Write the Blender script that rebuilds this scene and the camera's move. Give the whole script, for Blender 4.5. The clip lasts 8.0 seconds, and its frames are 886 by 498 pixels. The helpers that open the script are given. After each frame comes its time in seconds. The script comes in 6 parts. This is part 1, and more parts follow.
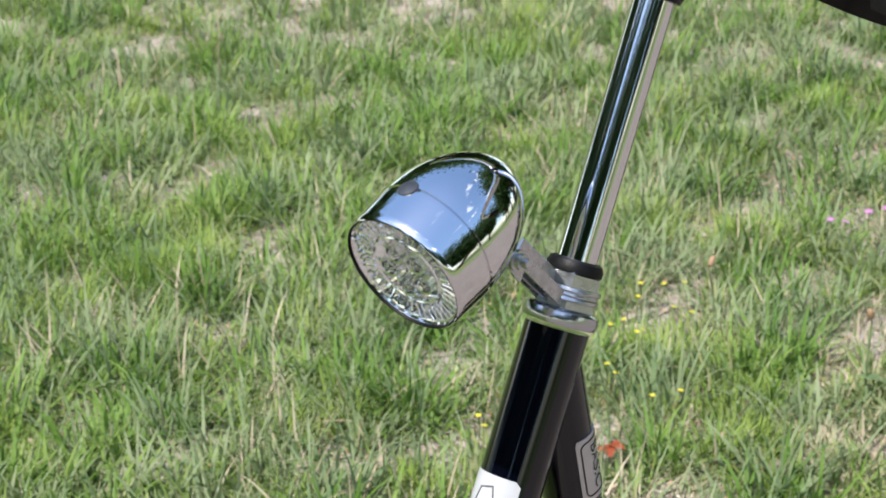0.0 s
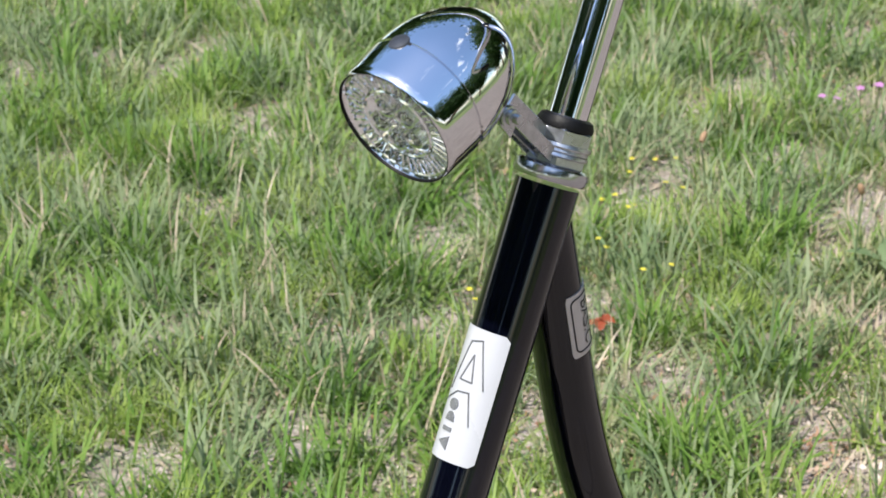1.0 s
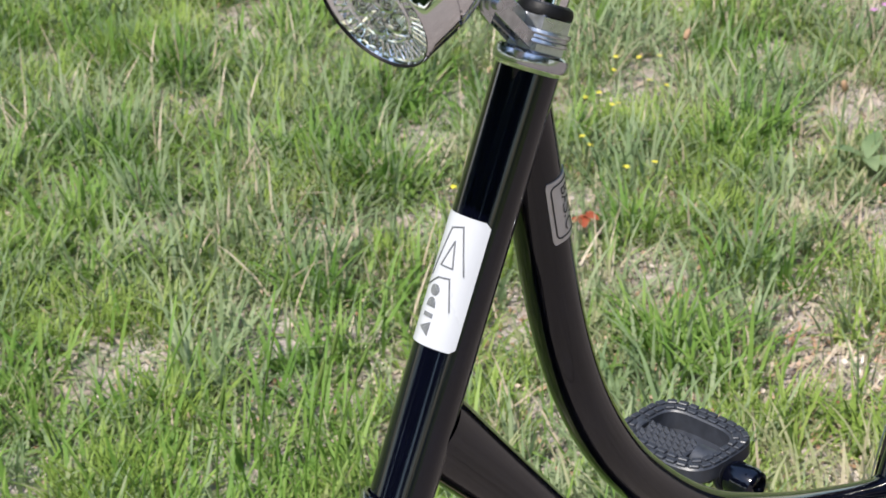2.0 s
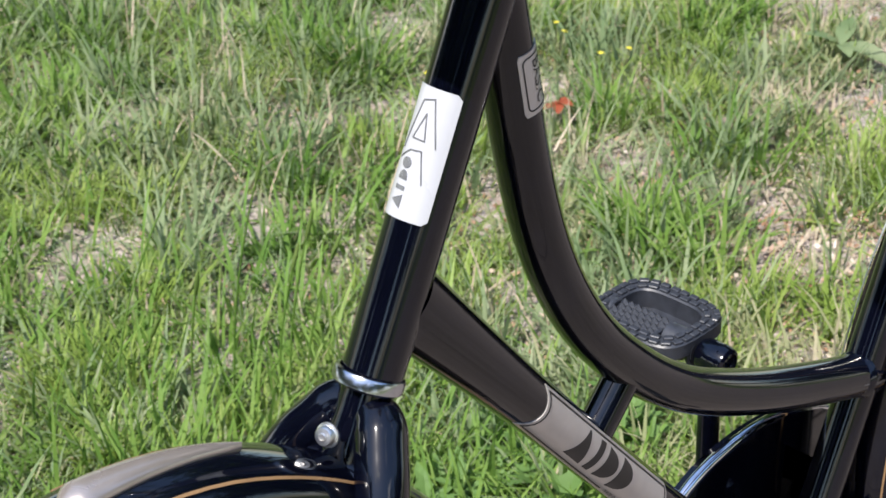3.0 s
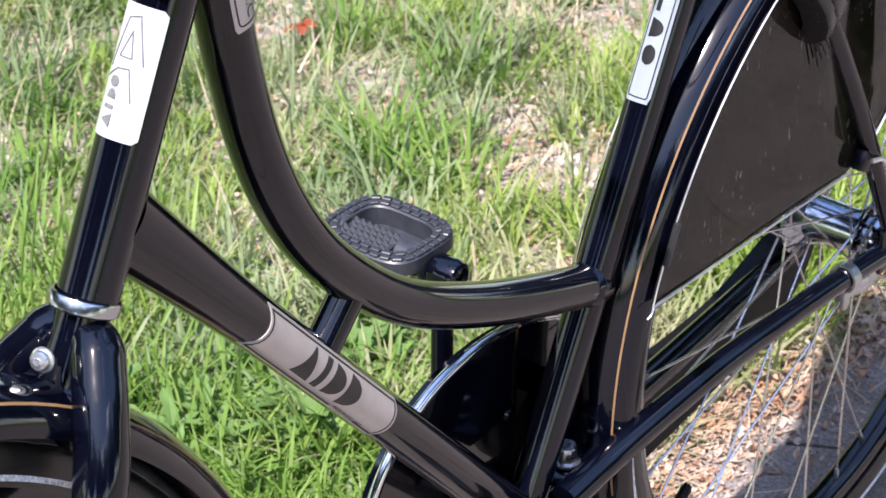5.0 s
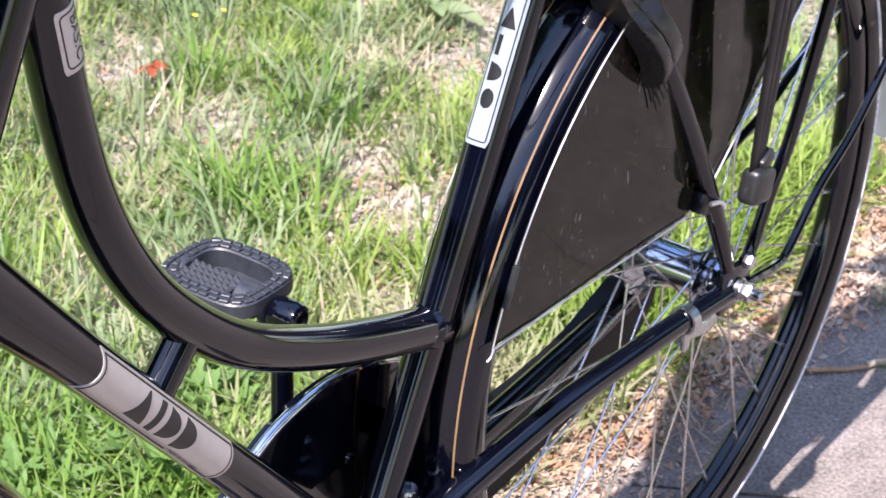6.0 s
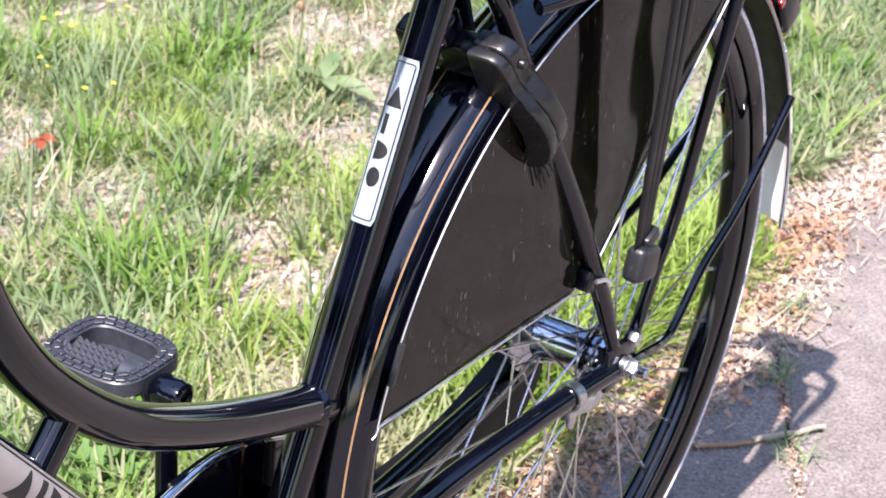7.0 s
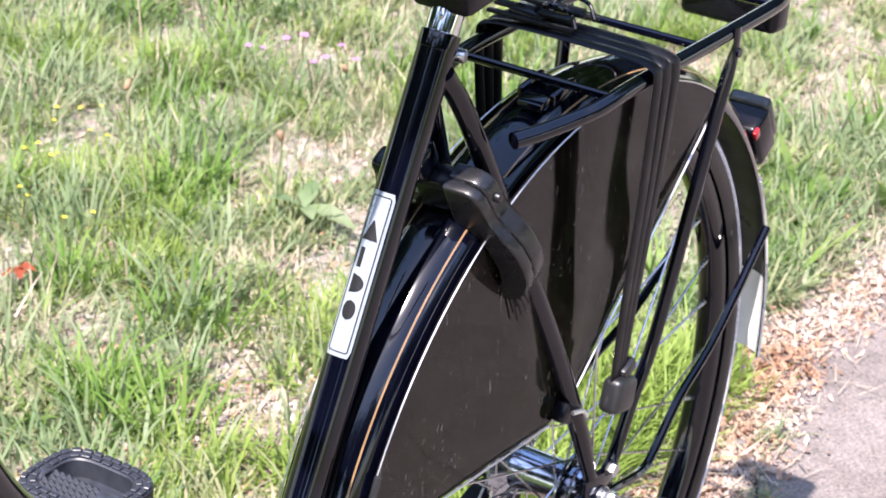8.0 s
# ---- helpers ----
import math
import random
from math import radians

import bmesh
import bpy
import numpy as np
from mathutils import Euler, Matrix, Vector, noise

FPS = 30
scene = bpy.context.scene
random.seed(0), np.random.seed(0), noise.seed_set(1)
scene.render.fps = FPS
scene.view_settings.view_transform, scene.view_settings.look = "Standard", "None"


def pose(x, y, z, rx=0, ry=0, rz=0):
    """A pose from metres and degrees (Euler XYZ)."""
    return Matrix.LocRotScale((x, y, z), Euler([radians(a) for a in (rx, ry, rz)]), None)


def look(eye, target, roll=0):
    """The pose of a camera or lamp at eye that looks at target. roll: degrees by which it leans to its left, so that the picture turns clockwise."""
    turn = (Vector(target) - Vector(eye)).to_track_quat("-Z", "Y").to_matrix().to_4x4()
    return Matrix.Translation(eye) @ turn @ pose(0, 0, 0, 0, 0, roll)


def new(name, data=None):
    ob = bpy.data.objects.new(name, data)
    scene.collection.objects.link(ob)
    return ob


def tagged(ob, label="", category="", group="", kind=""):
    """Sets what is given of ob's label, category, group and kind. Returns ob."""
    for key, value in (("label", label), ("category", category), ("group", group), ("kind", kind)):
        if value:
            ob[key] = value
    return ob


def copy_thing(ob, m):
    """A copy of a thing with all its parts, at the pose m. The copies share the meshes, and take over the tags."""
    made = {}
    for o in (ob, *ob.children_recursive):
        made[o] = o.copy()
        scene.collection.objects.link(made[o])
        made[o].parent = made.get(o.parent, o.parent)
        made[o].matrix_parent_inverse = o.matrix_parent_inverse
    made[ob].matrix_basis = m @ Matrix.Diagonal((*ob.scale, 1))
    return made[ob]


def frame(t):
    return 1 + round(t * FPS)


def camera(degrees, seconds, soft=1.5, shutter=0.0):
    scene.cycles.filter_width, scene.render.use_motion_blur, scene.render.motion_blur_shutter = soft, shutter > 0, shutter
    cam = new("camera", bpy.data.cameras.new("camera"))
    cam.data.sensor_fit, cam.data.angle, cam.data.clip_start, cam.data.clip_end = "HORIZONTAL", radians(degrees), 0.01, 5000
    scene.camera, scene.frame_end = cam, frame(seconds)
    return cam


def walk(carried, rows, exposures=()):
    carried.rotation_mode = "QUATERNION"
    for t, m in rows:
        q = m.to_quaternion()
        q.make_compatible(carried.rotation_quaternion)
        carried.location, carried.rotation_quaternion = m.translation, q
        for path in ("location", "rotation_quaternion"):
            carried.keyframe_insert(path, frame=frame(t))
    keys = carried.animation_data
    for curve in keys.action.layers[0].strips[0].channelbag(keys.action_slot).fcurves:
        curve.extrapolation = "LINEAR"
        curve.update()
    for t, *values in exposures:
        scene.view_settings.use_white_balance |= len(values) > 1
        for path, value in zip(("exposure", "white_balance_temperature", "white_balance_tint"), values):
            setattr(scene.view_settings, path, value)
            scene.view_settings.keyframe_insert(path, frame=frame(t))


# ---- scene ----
cam = camera(22.0, 8.0)
cam.data.dof.use_dof, cam.data.dof.focus_distance, cam.data.dof.aperture_fstop = True, 1.38, 33.0
PATH = [
    (0, (-1.5361, -0.7303, 1.3709), (-0.2437, 0.6082, 0.6373), -1.42),
    (0.5, (-1.5359, -0.7344, 1.3648), (-0.2538, 0.5909, 0.5902), -1.99),
    (1, (-1.5432, -0.7378, 1.3591), (-0.2747, 0.5692, 0.5328), -1.29),
    (1.5, (-1.5453, -0.7419, 1.3558), (-0.2865, 0.5494, 0.4909), -1.36),
    (3, (-1.5514, -0.7522, 1.3429), (-0.3176, 0.4774, 0.3601), -1.17),
    (3.5, (-1.5499, -0.7545, 1.3374), (-0.3206, 0.4476, 0.3158), -1.40),
    (4, (-1.5454, -0.7554, 1.3353), (-0.2977, 0.4106, 0.2943), -0.99),
    (4.5, (-1.5373, -0.7632, 1.3351), (-0.2558, 0.3605, 0.2887), -0.66),
    (5, (-1.5299, -0.7725, 1.3347), (-0.1883, 0.2857, 0.2952), 0.60),
    (6.5, (-1.5182, -0.7919, 1.3395), (-0.0550, 0.1539, 0.3574), 3.39),
    (7, (-1.5168, -0.7931, 1.3437), (-0.0139, 0.1261, 0.3968), 4.15),
    (7.5, (-1.5150, -0.7946, 1.3481), (0.0203, 0.1276, 0.4579), 4.15),
    (8, (-1.5164, -0.7970, 1.3526), (0.0325, 0.1406, 0.5029), 4.19),
]
walk(cam, [(t, look(eye, target, roll)) for t, eye, target, roll in PATH],
     [(0, 1.05, 6500, 10), (1.5, 1.0, 6500, 11), (3.5, 1.16, 6450, 14), (5.0, 1.58, 6380, 20), (6.5, 1.78, 6360, 22), (8.0, 1.80, 6380, 22)])

# ---- light ----
SUN_WAY = Vector((-0.56, -0.075, 1.0)).normalized()
world = bpy.data.worlds.new("sky")
scene.world = world
world.use_nodes = True
wn, wl = world.node_tree.nodes, world.node_tree.links
wn.clear()
w_out, w_bg, w_sky = wn.new("ShaderNodeOutputWorld"), wn.new("ShaderNodeBackground"), wn.new("ShaderNodeTexSky")
w_sky.sky_type, w_sky.sun_disc = "NISHITA", False
w_sky.ozone_density, w_sky.dust_density, w_sky.air_density = 4.0, 0.9, 1.3
w_sky.sun_elevation = math.asin(SUN_WAY.z)
w_sky.sun_rotation = math.atan2(SUN_WAY.x, SUN_WAY.y)
# fair-weather clouds, spread evenly over the whole sky
w_co, w_map, w_noise, w_ramp, w_mix = (wn.new("ShaderNodeTexCoord"), wn.new("ShaderNodeMapping"), wn.new("ShaderNodeTexNoise"),
                                       wn.new("ShaderNodeValToRGB"), wn.new("ShaderNodeMix"))
w_map.inputs["Scale"].default_value = (1.0, 1.0, 2.4)
w_noise.inputs["Scale"].default_value, w_noise.inputs["Detail"].default_value, w_noise.inputs["Roughness"].default_value = 3.0, 8.0, 0.58
w_ramp.color_ramp.elements[0].position, w_ramp.color_ramp.elements[1].position = 0.585, 0.70
w_mix.data_type = "RGBA"
w_mix.inputs["B"].default_value = (10.0, 10.3, 10.8, 1)
wl.new(w_co.outputs["Generated"], w_map.inputs["Vector"])
wl.new(w_map.outputs["Vector"], w_noise.inputs["Vector"])
wl.new(w_noise.outputs["Fac"], w_ramp.inputs["Fac"])
wl.new(w_ramp.outputs["Color"], w_mix.inputs["Factor"])
wl.new(w_sky.outputs["Color"], w_mix.inputs["A"])
wl.new(w_mix.outputs["Result"], w_bg.inputs["Color"])
wl.new(w_bg.outputs["Background"], w_out.inputs["Surface"])
w_bg.inputs["Strength"].default_value = 0.14

sun = new("sun", bpy.data.lights.new("sun", "SUN"))
sun.data.energy, sun.data.angle, sun.data.color = 4.2, radians(0.53), (1.0, 0.95, 0.87)
sun.matrix_world = look(SUN_WAY * 20, (0, 0, 0))


# ---- materials ----
def material(name):
    m = bpy.data.materials.new(name)
    m.use_nodes = True
    nt = m.node_tree
    return m, nt.nodes, nt.links, nt.nodes["Principled BSDF"]


def noise_tex(n, l, scale, detail=4.0, rough=0.55, coord="Object", stretch=None):
    co, tex = n.new("ShaderNodeTexCoord"), n.new("ShaderNodeTexNoise")
    tex.inputs["Scale"].default_value, tex.inputs["Detail"].default_value, tex.inputs["Roughness"].default_value = scale, detail, rough
    if stretch:
        mp = n.new("ShaderNodeMapping")
        mp.inputs["Scale"].default_value = stretch
        l.new(co.outputs[coord], mp.inputs["Vector"])
        l.new(mp.outputs["Vector"], tex.inputs["Vector"])
    else:
        l.new(co.outputs[coord], tex.inputs["Vector"])
    return tex.outputs["Fac"]


def ramp(n, l, fac, stops):
    r = n.new("ShaderNodeValToRGB")
    els = r.color_ramp.elements
    while len(els) < len(stops):
        els.new(0.5)
    for e, (pos, col) in zip(els, stops):
        e.position, e.color = pos, (*col, 1) if len(col) == 3 else col
    l.new(fac, r.inputs["Fac"])
    return r.outputs["Color"]


def grey(v):
    return (v, v, v)


def bump(n, l, bsdf, fac, strength, distance=0.001):
    b = n.new("ShaderNodeBump")
    b.inputs["Strength"].default_value, b.inputs["Distance"].default_value = strength, distance
    l.new(fac, b.inputs["Height"])
    l.new(b.outputs["Normal"], bsdf.inputs["Normal"])


def simple(name, colour, rough, metal=0.0, coat=0.0, vary=0.15, scale=60.0, dent=0.0, dent_scale=200.0, rough_vary=0.1):
    """A plain surface with fine variation in colour and gloss."""
    m, n, l, b = material(name)
    f = noise_tex(n, l, scale)
    lo, hi = tuple(c * (1 - vary) for c in colour), tuple(min(1, c * (1 + vary)) for c in colour)
    l.new(ramp(n, l, f, [(0.3, lo), (0.7, hi)]), b.inputs["Base Color"])
    f2 = noise_tex(n, l, scale * 0.27, 6)
    l.new(ramp(n, l, f2, [(0.3, grey(max(0.0, rough - rough_vary))), (0.75, grey(min(1.0, rough + rough_vary)))]), b.inputs["Roughness"])
    b.inputs["Metallic"].default_value = metal
    b.inputs["Coat Weight"].default_value = coat
    b.inputs["Coat Roughness"].default_value = 0.06
    if dent:
        bump(n, l, b, noise_tex(n, l, dent_scale, 6), dent, 0.0006)
    return m


PAINT = simple("black_gloss_enamel", (0.0011, 0.0014, 0.0042), 0.16, coat=0.88, vary=0.3, scale=35, rough_vary=0.05, dent=0.06, dent_scale=30)
PAINT.node_tree.nodes["Principled BSDF"].inputs["Specular IOR Level"].default_value = 0.05
CHROME = simple("bright_chrome", (0.70, 0.70, 0.72), 0.05, metal=1.0, vary=0.03, scale=25, rough_vary=0.03)
# darker and duller than the other chrome, for the headset rings
CHROME_RING = simple("grey_chrome", (0.46, 0.47, 0.50), 0.20, metal=1.0, vary=0.06, scale=40, rough_vary=0.04)
CHROME_DARK = simple("hub_chrome", (0.42, 0.45, 0.51), 0.14, metal=1.0, vary=0.08, scale=60)
ZINC = simple("zinc_plated_steel", (0.47, 0.48, 0.50), 0.3, metal=1.0, vary=0.15, scale=220, dent=0.15)
SPOKE = simple("spoke_steel", (0.55, 0.55, 0.56), 0.28, metal=1.0, vary=0.1, scale=120)
# shade on the sidewall and sun on the tread are put into these colours
TYRE = simple("shaded_tyre_rubber", (0.0045, 0.0045, 0.0047), 0.34, vary=0.35, scale=70, dent=0.35, dent_scale=420)
TREAD = simple("worn_sunlit_tread", (0.075, 0.075, 0.078), 0.6, vary=0.35, scale=80, dent=0.4, dent_scale=500)
RUBBER = simple("black_rubber", (0.0035, 0.0035, 0.004), 0.5, vary=0.3, scale=90, dent=0.25, dent_scale=500)
RUBBER.node_tree.nodes["Principled BSDF"].inputs["Specular IOR Level"].default_value = 0.17
PLASTIC = simple("black_plastic", (0.004, 0.004, 0.006), 0.22, vary=0.2, scale=80, dent=0.12, dent_scale=900)
PLASTIC.node_tree.nodes["Principled BSDF"].inputs["Specular IOR Level"].default_value = 0.25
PEDAL = simple("dark_grey_pedal_plastic", (0.026, 0.029, 0.037), 0.42, vary=0.25, scale=120, dent=0.25, dent_scale=700)
STRAP = simple("black_rubber_strap", (0.005, 0.005, 0.006), 0.42, vary=0.3, scale=110, dent=0.15, dent_scale=400)
STRAP.node_tree.nodes["Principled BSDF"].inputs["Specular IOR Level"].default_value = 0.2
GOLD = simple("gold_pinstripe", (0.21, 0.125, 0.06), 0.3, coat=0.4, vary=0.15, scale=40)
SILVER = simple("silver_foil", (0.50, 0.47, 0.45), 0.36, metal=0.55, vary=0.05, scale=60)
WHITE = simple("white_foil", (0.40, 0.41, 0.44), 0.30, coat=0.4, vary=0.02, scale=40)
PALE = simple("pale_silver_foil", (0.30, 0.34, 0.39), 0.3, metal=0.3, coat=0.3, vary=0.03, scale=50)
INK = simple("black_ink", (0.006, 0.006, 0.007), 0.4, vary=0.2, scale=80)
RELIEF = simple("grey_relief", (0.20, 0.205, 0.22), 0.3, metal=0.5, vary=0.2, scale=150)
LOCKGREY = simple("dark_grey_lock_plastic", (0.0085, 0.0085, 0.0095), 0.30, vary=0.2, scale=90, dent=0.15, dent_scale=900)
GREYCLIP = simple("grey_plastic_clip", (0.012, 0.0125, 0.014), 0.4, vary=0.2, scale=90)
ALU = simple("aluminised_reflector", (0.93, 0.94, 0.95), 0.10, metal=1.0, vary=0.03, scale=60)
SILVERED = simple("silvered_plastic", (0.95, 0.95, 0.96), 0.04, metal=1.0, vary=0.03, scale=60)
WIRE = simple("bright_edge_wire", (0.82, 0.82, 0.82), 0.35, metal=1.0, vary=0.1, scale=80)
REFLECT = simple("reflective_band", (0.62, 0.62, 0.64), 0.5, vary=0.5, scale=420, dent=0.3, dent_scale=900)
UNDERSIDE = simple("dusty_black_underside", (0.045, 0.045, 0.046), 0.35, vary=0.35, scale=60)
FENDERWHITE = simple("white_enamel", (0.78, 0.78, 0.78), 0.2, coat=0.5, vary=0.04, scale=40)
SMOKE = simple("smoky_translucent_plastic", (0.04, 0.043, 0.038), 0.2, vary=0.2, scale=60)
SATIN = simple("satin_taupe_metal", (0.37, 0.325, 0.295), 0.25, metal=0.65, vary=0.05, scale=60)
PARCHED = simple("dry_wood", (0.24, 0.15, 0.085), 0.8, vary=0.4, scale=60, dent=0.5, dent_scale=150)


def vinyl():
    m, n, l, b = material("dusty_black_vinyl")
    base = ramp(n, l, noise_tex(n, l, 26, 10, 0.75), [(0.36, (0.0050, 0.0034, 0.0026)), (0.52, (0.0105, 0.0075, 0.0060)), (0.70, (0.032, 0.0245, 0.0195))])
    # dust gathered in patches, single spots and short scuffs
    patches = ramp(n, l, noise_tex(n, l, 13, 5, 0.65), [(0.42, grey(0.25)), (0.62, grey(1))])
    spots = ramp(n, l, noise_tex(n, l, 170, 5, 0.7), [(0.585, grey(0)), (0.74, grey(0.42))])
    scuffs = ramp(n, l, noise_tex(n, l, 30, 3, 0.6, stretch=(5.0, 1.0, 1.6)), [(0.64, grey(0)), (0.76, grey(0.50))])
    dusty = n.new("ShaderNodeMath")
    dusty.operation = "MULTIPLY"
    l.new(patches, dusty.inputs[0])
    l.new(spots, dusty.inputs[1])
    for fac in (dusty.outputs["Value"], scuffs):
        mix = n.new("ShaderNodeMix")
        mix.data_type = "RGBA"
        mix.inputs["B"].default_value = (0.30, 0.28, 0.26, 1)
        l.new(fac, mix.inputs["Factor"])
        l.new(base, mix.inputs["A"])
        base = mix.outputs["Result"]
    l.new(base, b.inputs["Base Color"])
    l.new(ramp(n, l, noise_tex(n, l, 18, 6), [(0.3, grey(0.03)), (0.7, grey(0.09))]), b.inputs["Roughness"])
    b.inputs["Specular IOR Level"].default_value = 0.72
    bump(n, l, b, noise_tex(n, l, 7, 2), 0.05, 0.004)
    return m


VINYL = vinyl()


def glass(name, colour, rough=0.0):
    m, n, l, b = material(name)
    b.inputs["Base Color"].default_value = (*colour, 1)
    b.inputs["Roughness"].default_value, b.inputs["Transmission Weight"].default_value, b.inputs["IOR"].default_value = rough, 1.0, 1.47
    return m


def clear(name, milky=0.0):
    """A thin clear pane: see-through, with a little gloss; milky: a share of dull white."""
    m, n, l, b = material(name)
    tr, gl, mx = n.new("ShaderNodeBsdfTransparent"), n.new("ShaderNodeBsdfGlossy"), n.new("ShaderNodeMixShader")
    gl.inputs["Roughness"].default_value = 0.03
    mx.inputs["Fac"].default_value = 0.07
    bmp = n.new("ShaderNodeBump")
    bmp.inputs["Strength"].default_value, bmp.inputs["Distance"].default_value = 0.3, 0.001
    l.new(noise_tex(n, l, 160, 2), bmp.inputs["Height"])
    l.new(bmp.outputs["Normal"], gl.inputs["Normal"])
    l.new(tr.outputs["BSDF"], mx.inputs[1])
    l.new(gl.outputs["BSDF"], mx.inputs[2])
    df, m2 = n.new("ShaderNodeBsdfDiffuse"), n.new("ShaderNodeMixShader")
    df.inputs["Color"].default_value = (0.9, 0.92, 0.95, 1)
    m2.inputs["Fac"].default_value = milky
    l.new(mx.outputs["Shader"], m2.inputs[1])
    l.new(df.outputs["BSDF"], m2.inputs[2])
    l.new(m2.outputs["Shader"], n["Material Output"].inputs["Surface"])
    return m


LAMPGLASS = clear("clear_ribbed_lens", 0.030)
BULB = glass("clear_diode_resin", (0.98, 0.98, 0.99))
REDLENS = simple("red_lens_plastic", (0.36, 0.010, 0.013), 0.12, coat=0.5, vary=0.1, scale=300)


def blade_material(name, stops, translucent=0.5, rough=0.6):
    """Leaves: each blade its own tint, light passing through."""
    m, n, l, b = material(name)
    geo, patch, sum_ = n.new("ShaderNodeNewGeometry"), n.new("ShaderNodeMapRange"), n.new("ShaderNodeMath")
    l.new(noise_tex(n, l, 8.0, 3, 0.6), patch.inputs["Value"])
    for key, value in (("From Min", 0.32), ("From Max", 0.68), ("To Min", 0.0), ("To Max", 0.62)):
        patch.inputs[key].default_value = value
    sum_.operation = "MULTIPLY_ADD"
    sum_.inputs[1].default_value = 0.38
    l.new(geo.outputs["Random Per Island"], sum_.inputs[0])
    l.new(patch.outputs["Result"], sum_.inputs[2])
    tint = ramp(n, l, sum_.outputs["Value"], stops)
    f = noise_tex(n, l, 40, 3)
    mix = n.new("ShaderNodeMix")
    mix.data_type, mix.blend_type = "RGBA", "MULTIPLY"
    mix.inputs["Factor"].default_value = 0.35
    l.new(tint, mix.inputs["A"])
    l.new(ramp(n, l, f, [(0.3, grey(0.75)), (0.7, grey(1.0))]), mix.inputs["B"])
    l.new(mix.outputs["Result"], b.inputs["Base Color"])
    b.inputs["Roughness"].default_value, b.inputs["Specular IOR Level"].default_value = rough, 0.3
    tr, add, out = n.new("ShaderNodeBsdfTranslucent"), n.new("ShaderNodeMixShader"), n["Material Output"]
    l.new(mix.outputs["Result"], tr.inputs["Color"])
    add.inputs["Fac"].default_value = translucent
    l.new(b.outputs["BSDF"], add.inputs[1])
    l.new(tr.outputs["BSDF"], add.inputs[2])
    l.new(add.outputs["Shader"], out.inputs["Surface"])
    return m


GRASS = blade_material("pale_meadow_grass", [(0.0, (0.19, 0.245, 0.095)), (0.35, (0.29, 0.33, 0.155)), (0.6, (0.39, 0.40, 0.225)), (0.8, (0.48, 0.44, 0.29)), (1.0, (0.55, 0.47, 0.35))])
SWARD = blade_material("green_sward", [(0.0, (0.085, 0.160, 0.030)), (0.4, (0.165, 0.260, 0.062)), (0.75, (0.26, 0.345, 0.105)), (1.0, (0.42, 0.42, 0.20))])
LUSH = blade_material("lush_grass", [(0.0, (0.080, 0.180, 0.026)), (0.5, (0.165, 0.290, 0.055)), (1.0, (0.31, 0.42, 0.115))])
HOARY = blade_material("sea_green_grass", [(0.0, (0.14, 0.225, 0.095)), (0.5, (0.25, 0.325, 0.165)), (1.0, (0.40, 0.44, 0.275))])
MOSSY = blade_material("yellow_green_grass", [(0.0, (0.16, 0.25, 0.040)), (0.5, (0.26, 0.37, 0.075)), (1.0, (0.40, 0.48, 0.16))], 0.5)
STRAW = blade_material("dry_straw", [(0.0, (0.31, 0.245, 0.17)), (0.5, (0.42, 0.345, 0.255)), (1.0, (0.52, 0.45, 0.35))], 0.25, 0.6)
LITTER = blade_material("dead_leaf_litter", [(0.0, (0.11, 0.055, 0.030)), (0.25, (0.29, 0.155, 0.090)), (0.5, (0.41, 0.26, 0.175)), (0.75, (0.47, 0.39, 0.33)), (1.0, (0.59, 0.53, 0.48))], 0.15, 0.7)
HERB = blade_material("broad_weed_leaf", [(0.0, (0.09, 0.175, 0.045)), (0.6, (0.15, 0.26, 0.075)), (1.0, (0.23, 0.34, 0.12))], 0.4)
FOLIAGE = blade_material("tree_leaves", [(0.0, (0.025, 0.060, 0.012)), (0.6, (0.045, 0.095, 0.02)), (1.0, (0.075, 0.13, 0.03))], 0.25)
PINK = blade_material("pink_petals", [(0.0, (0.45, 0.18, 0.42)), (1.0, (0.58, 0.32, 0.55))], 0.3)
YELLOW = blade_material("yellow_petals", [(0.0, (0.62, 0.55, 0.04)), (1.0, (0.75, 0.68, 0.10))], 0.3)
REDLEAF = blade_material("red_leaf", [(0.0, (0.26, 0.050, 0.022)), (1.0, (0.34, 0.095, 0.045))], 0.3)


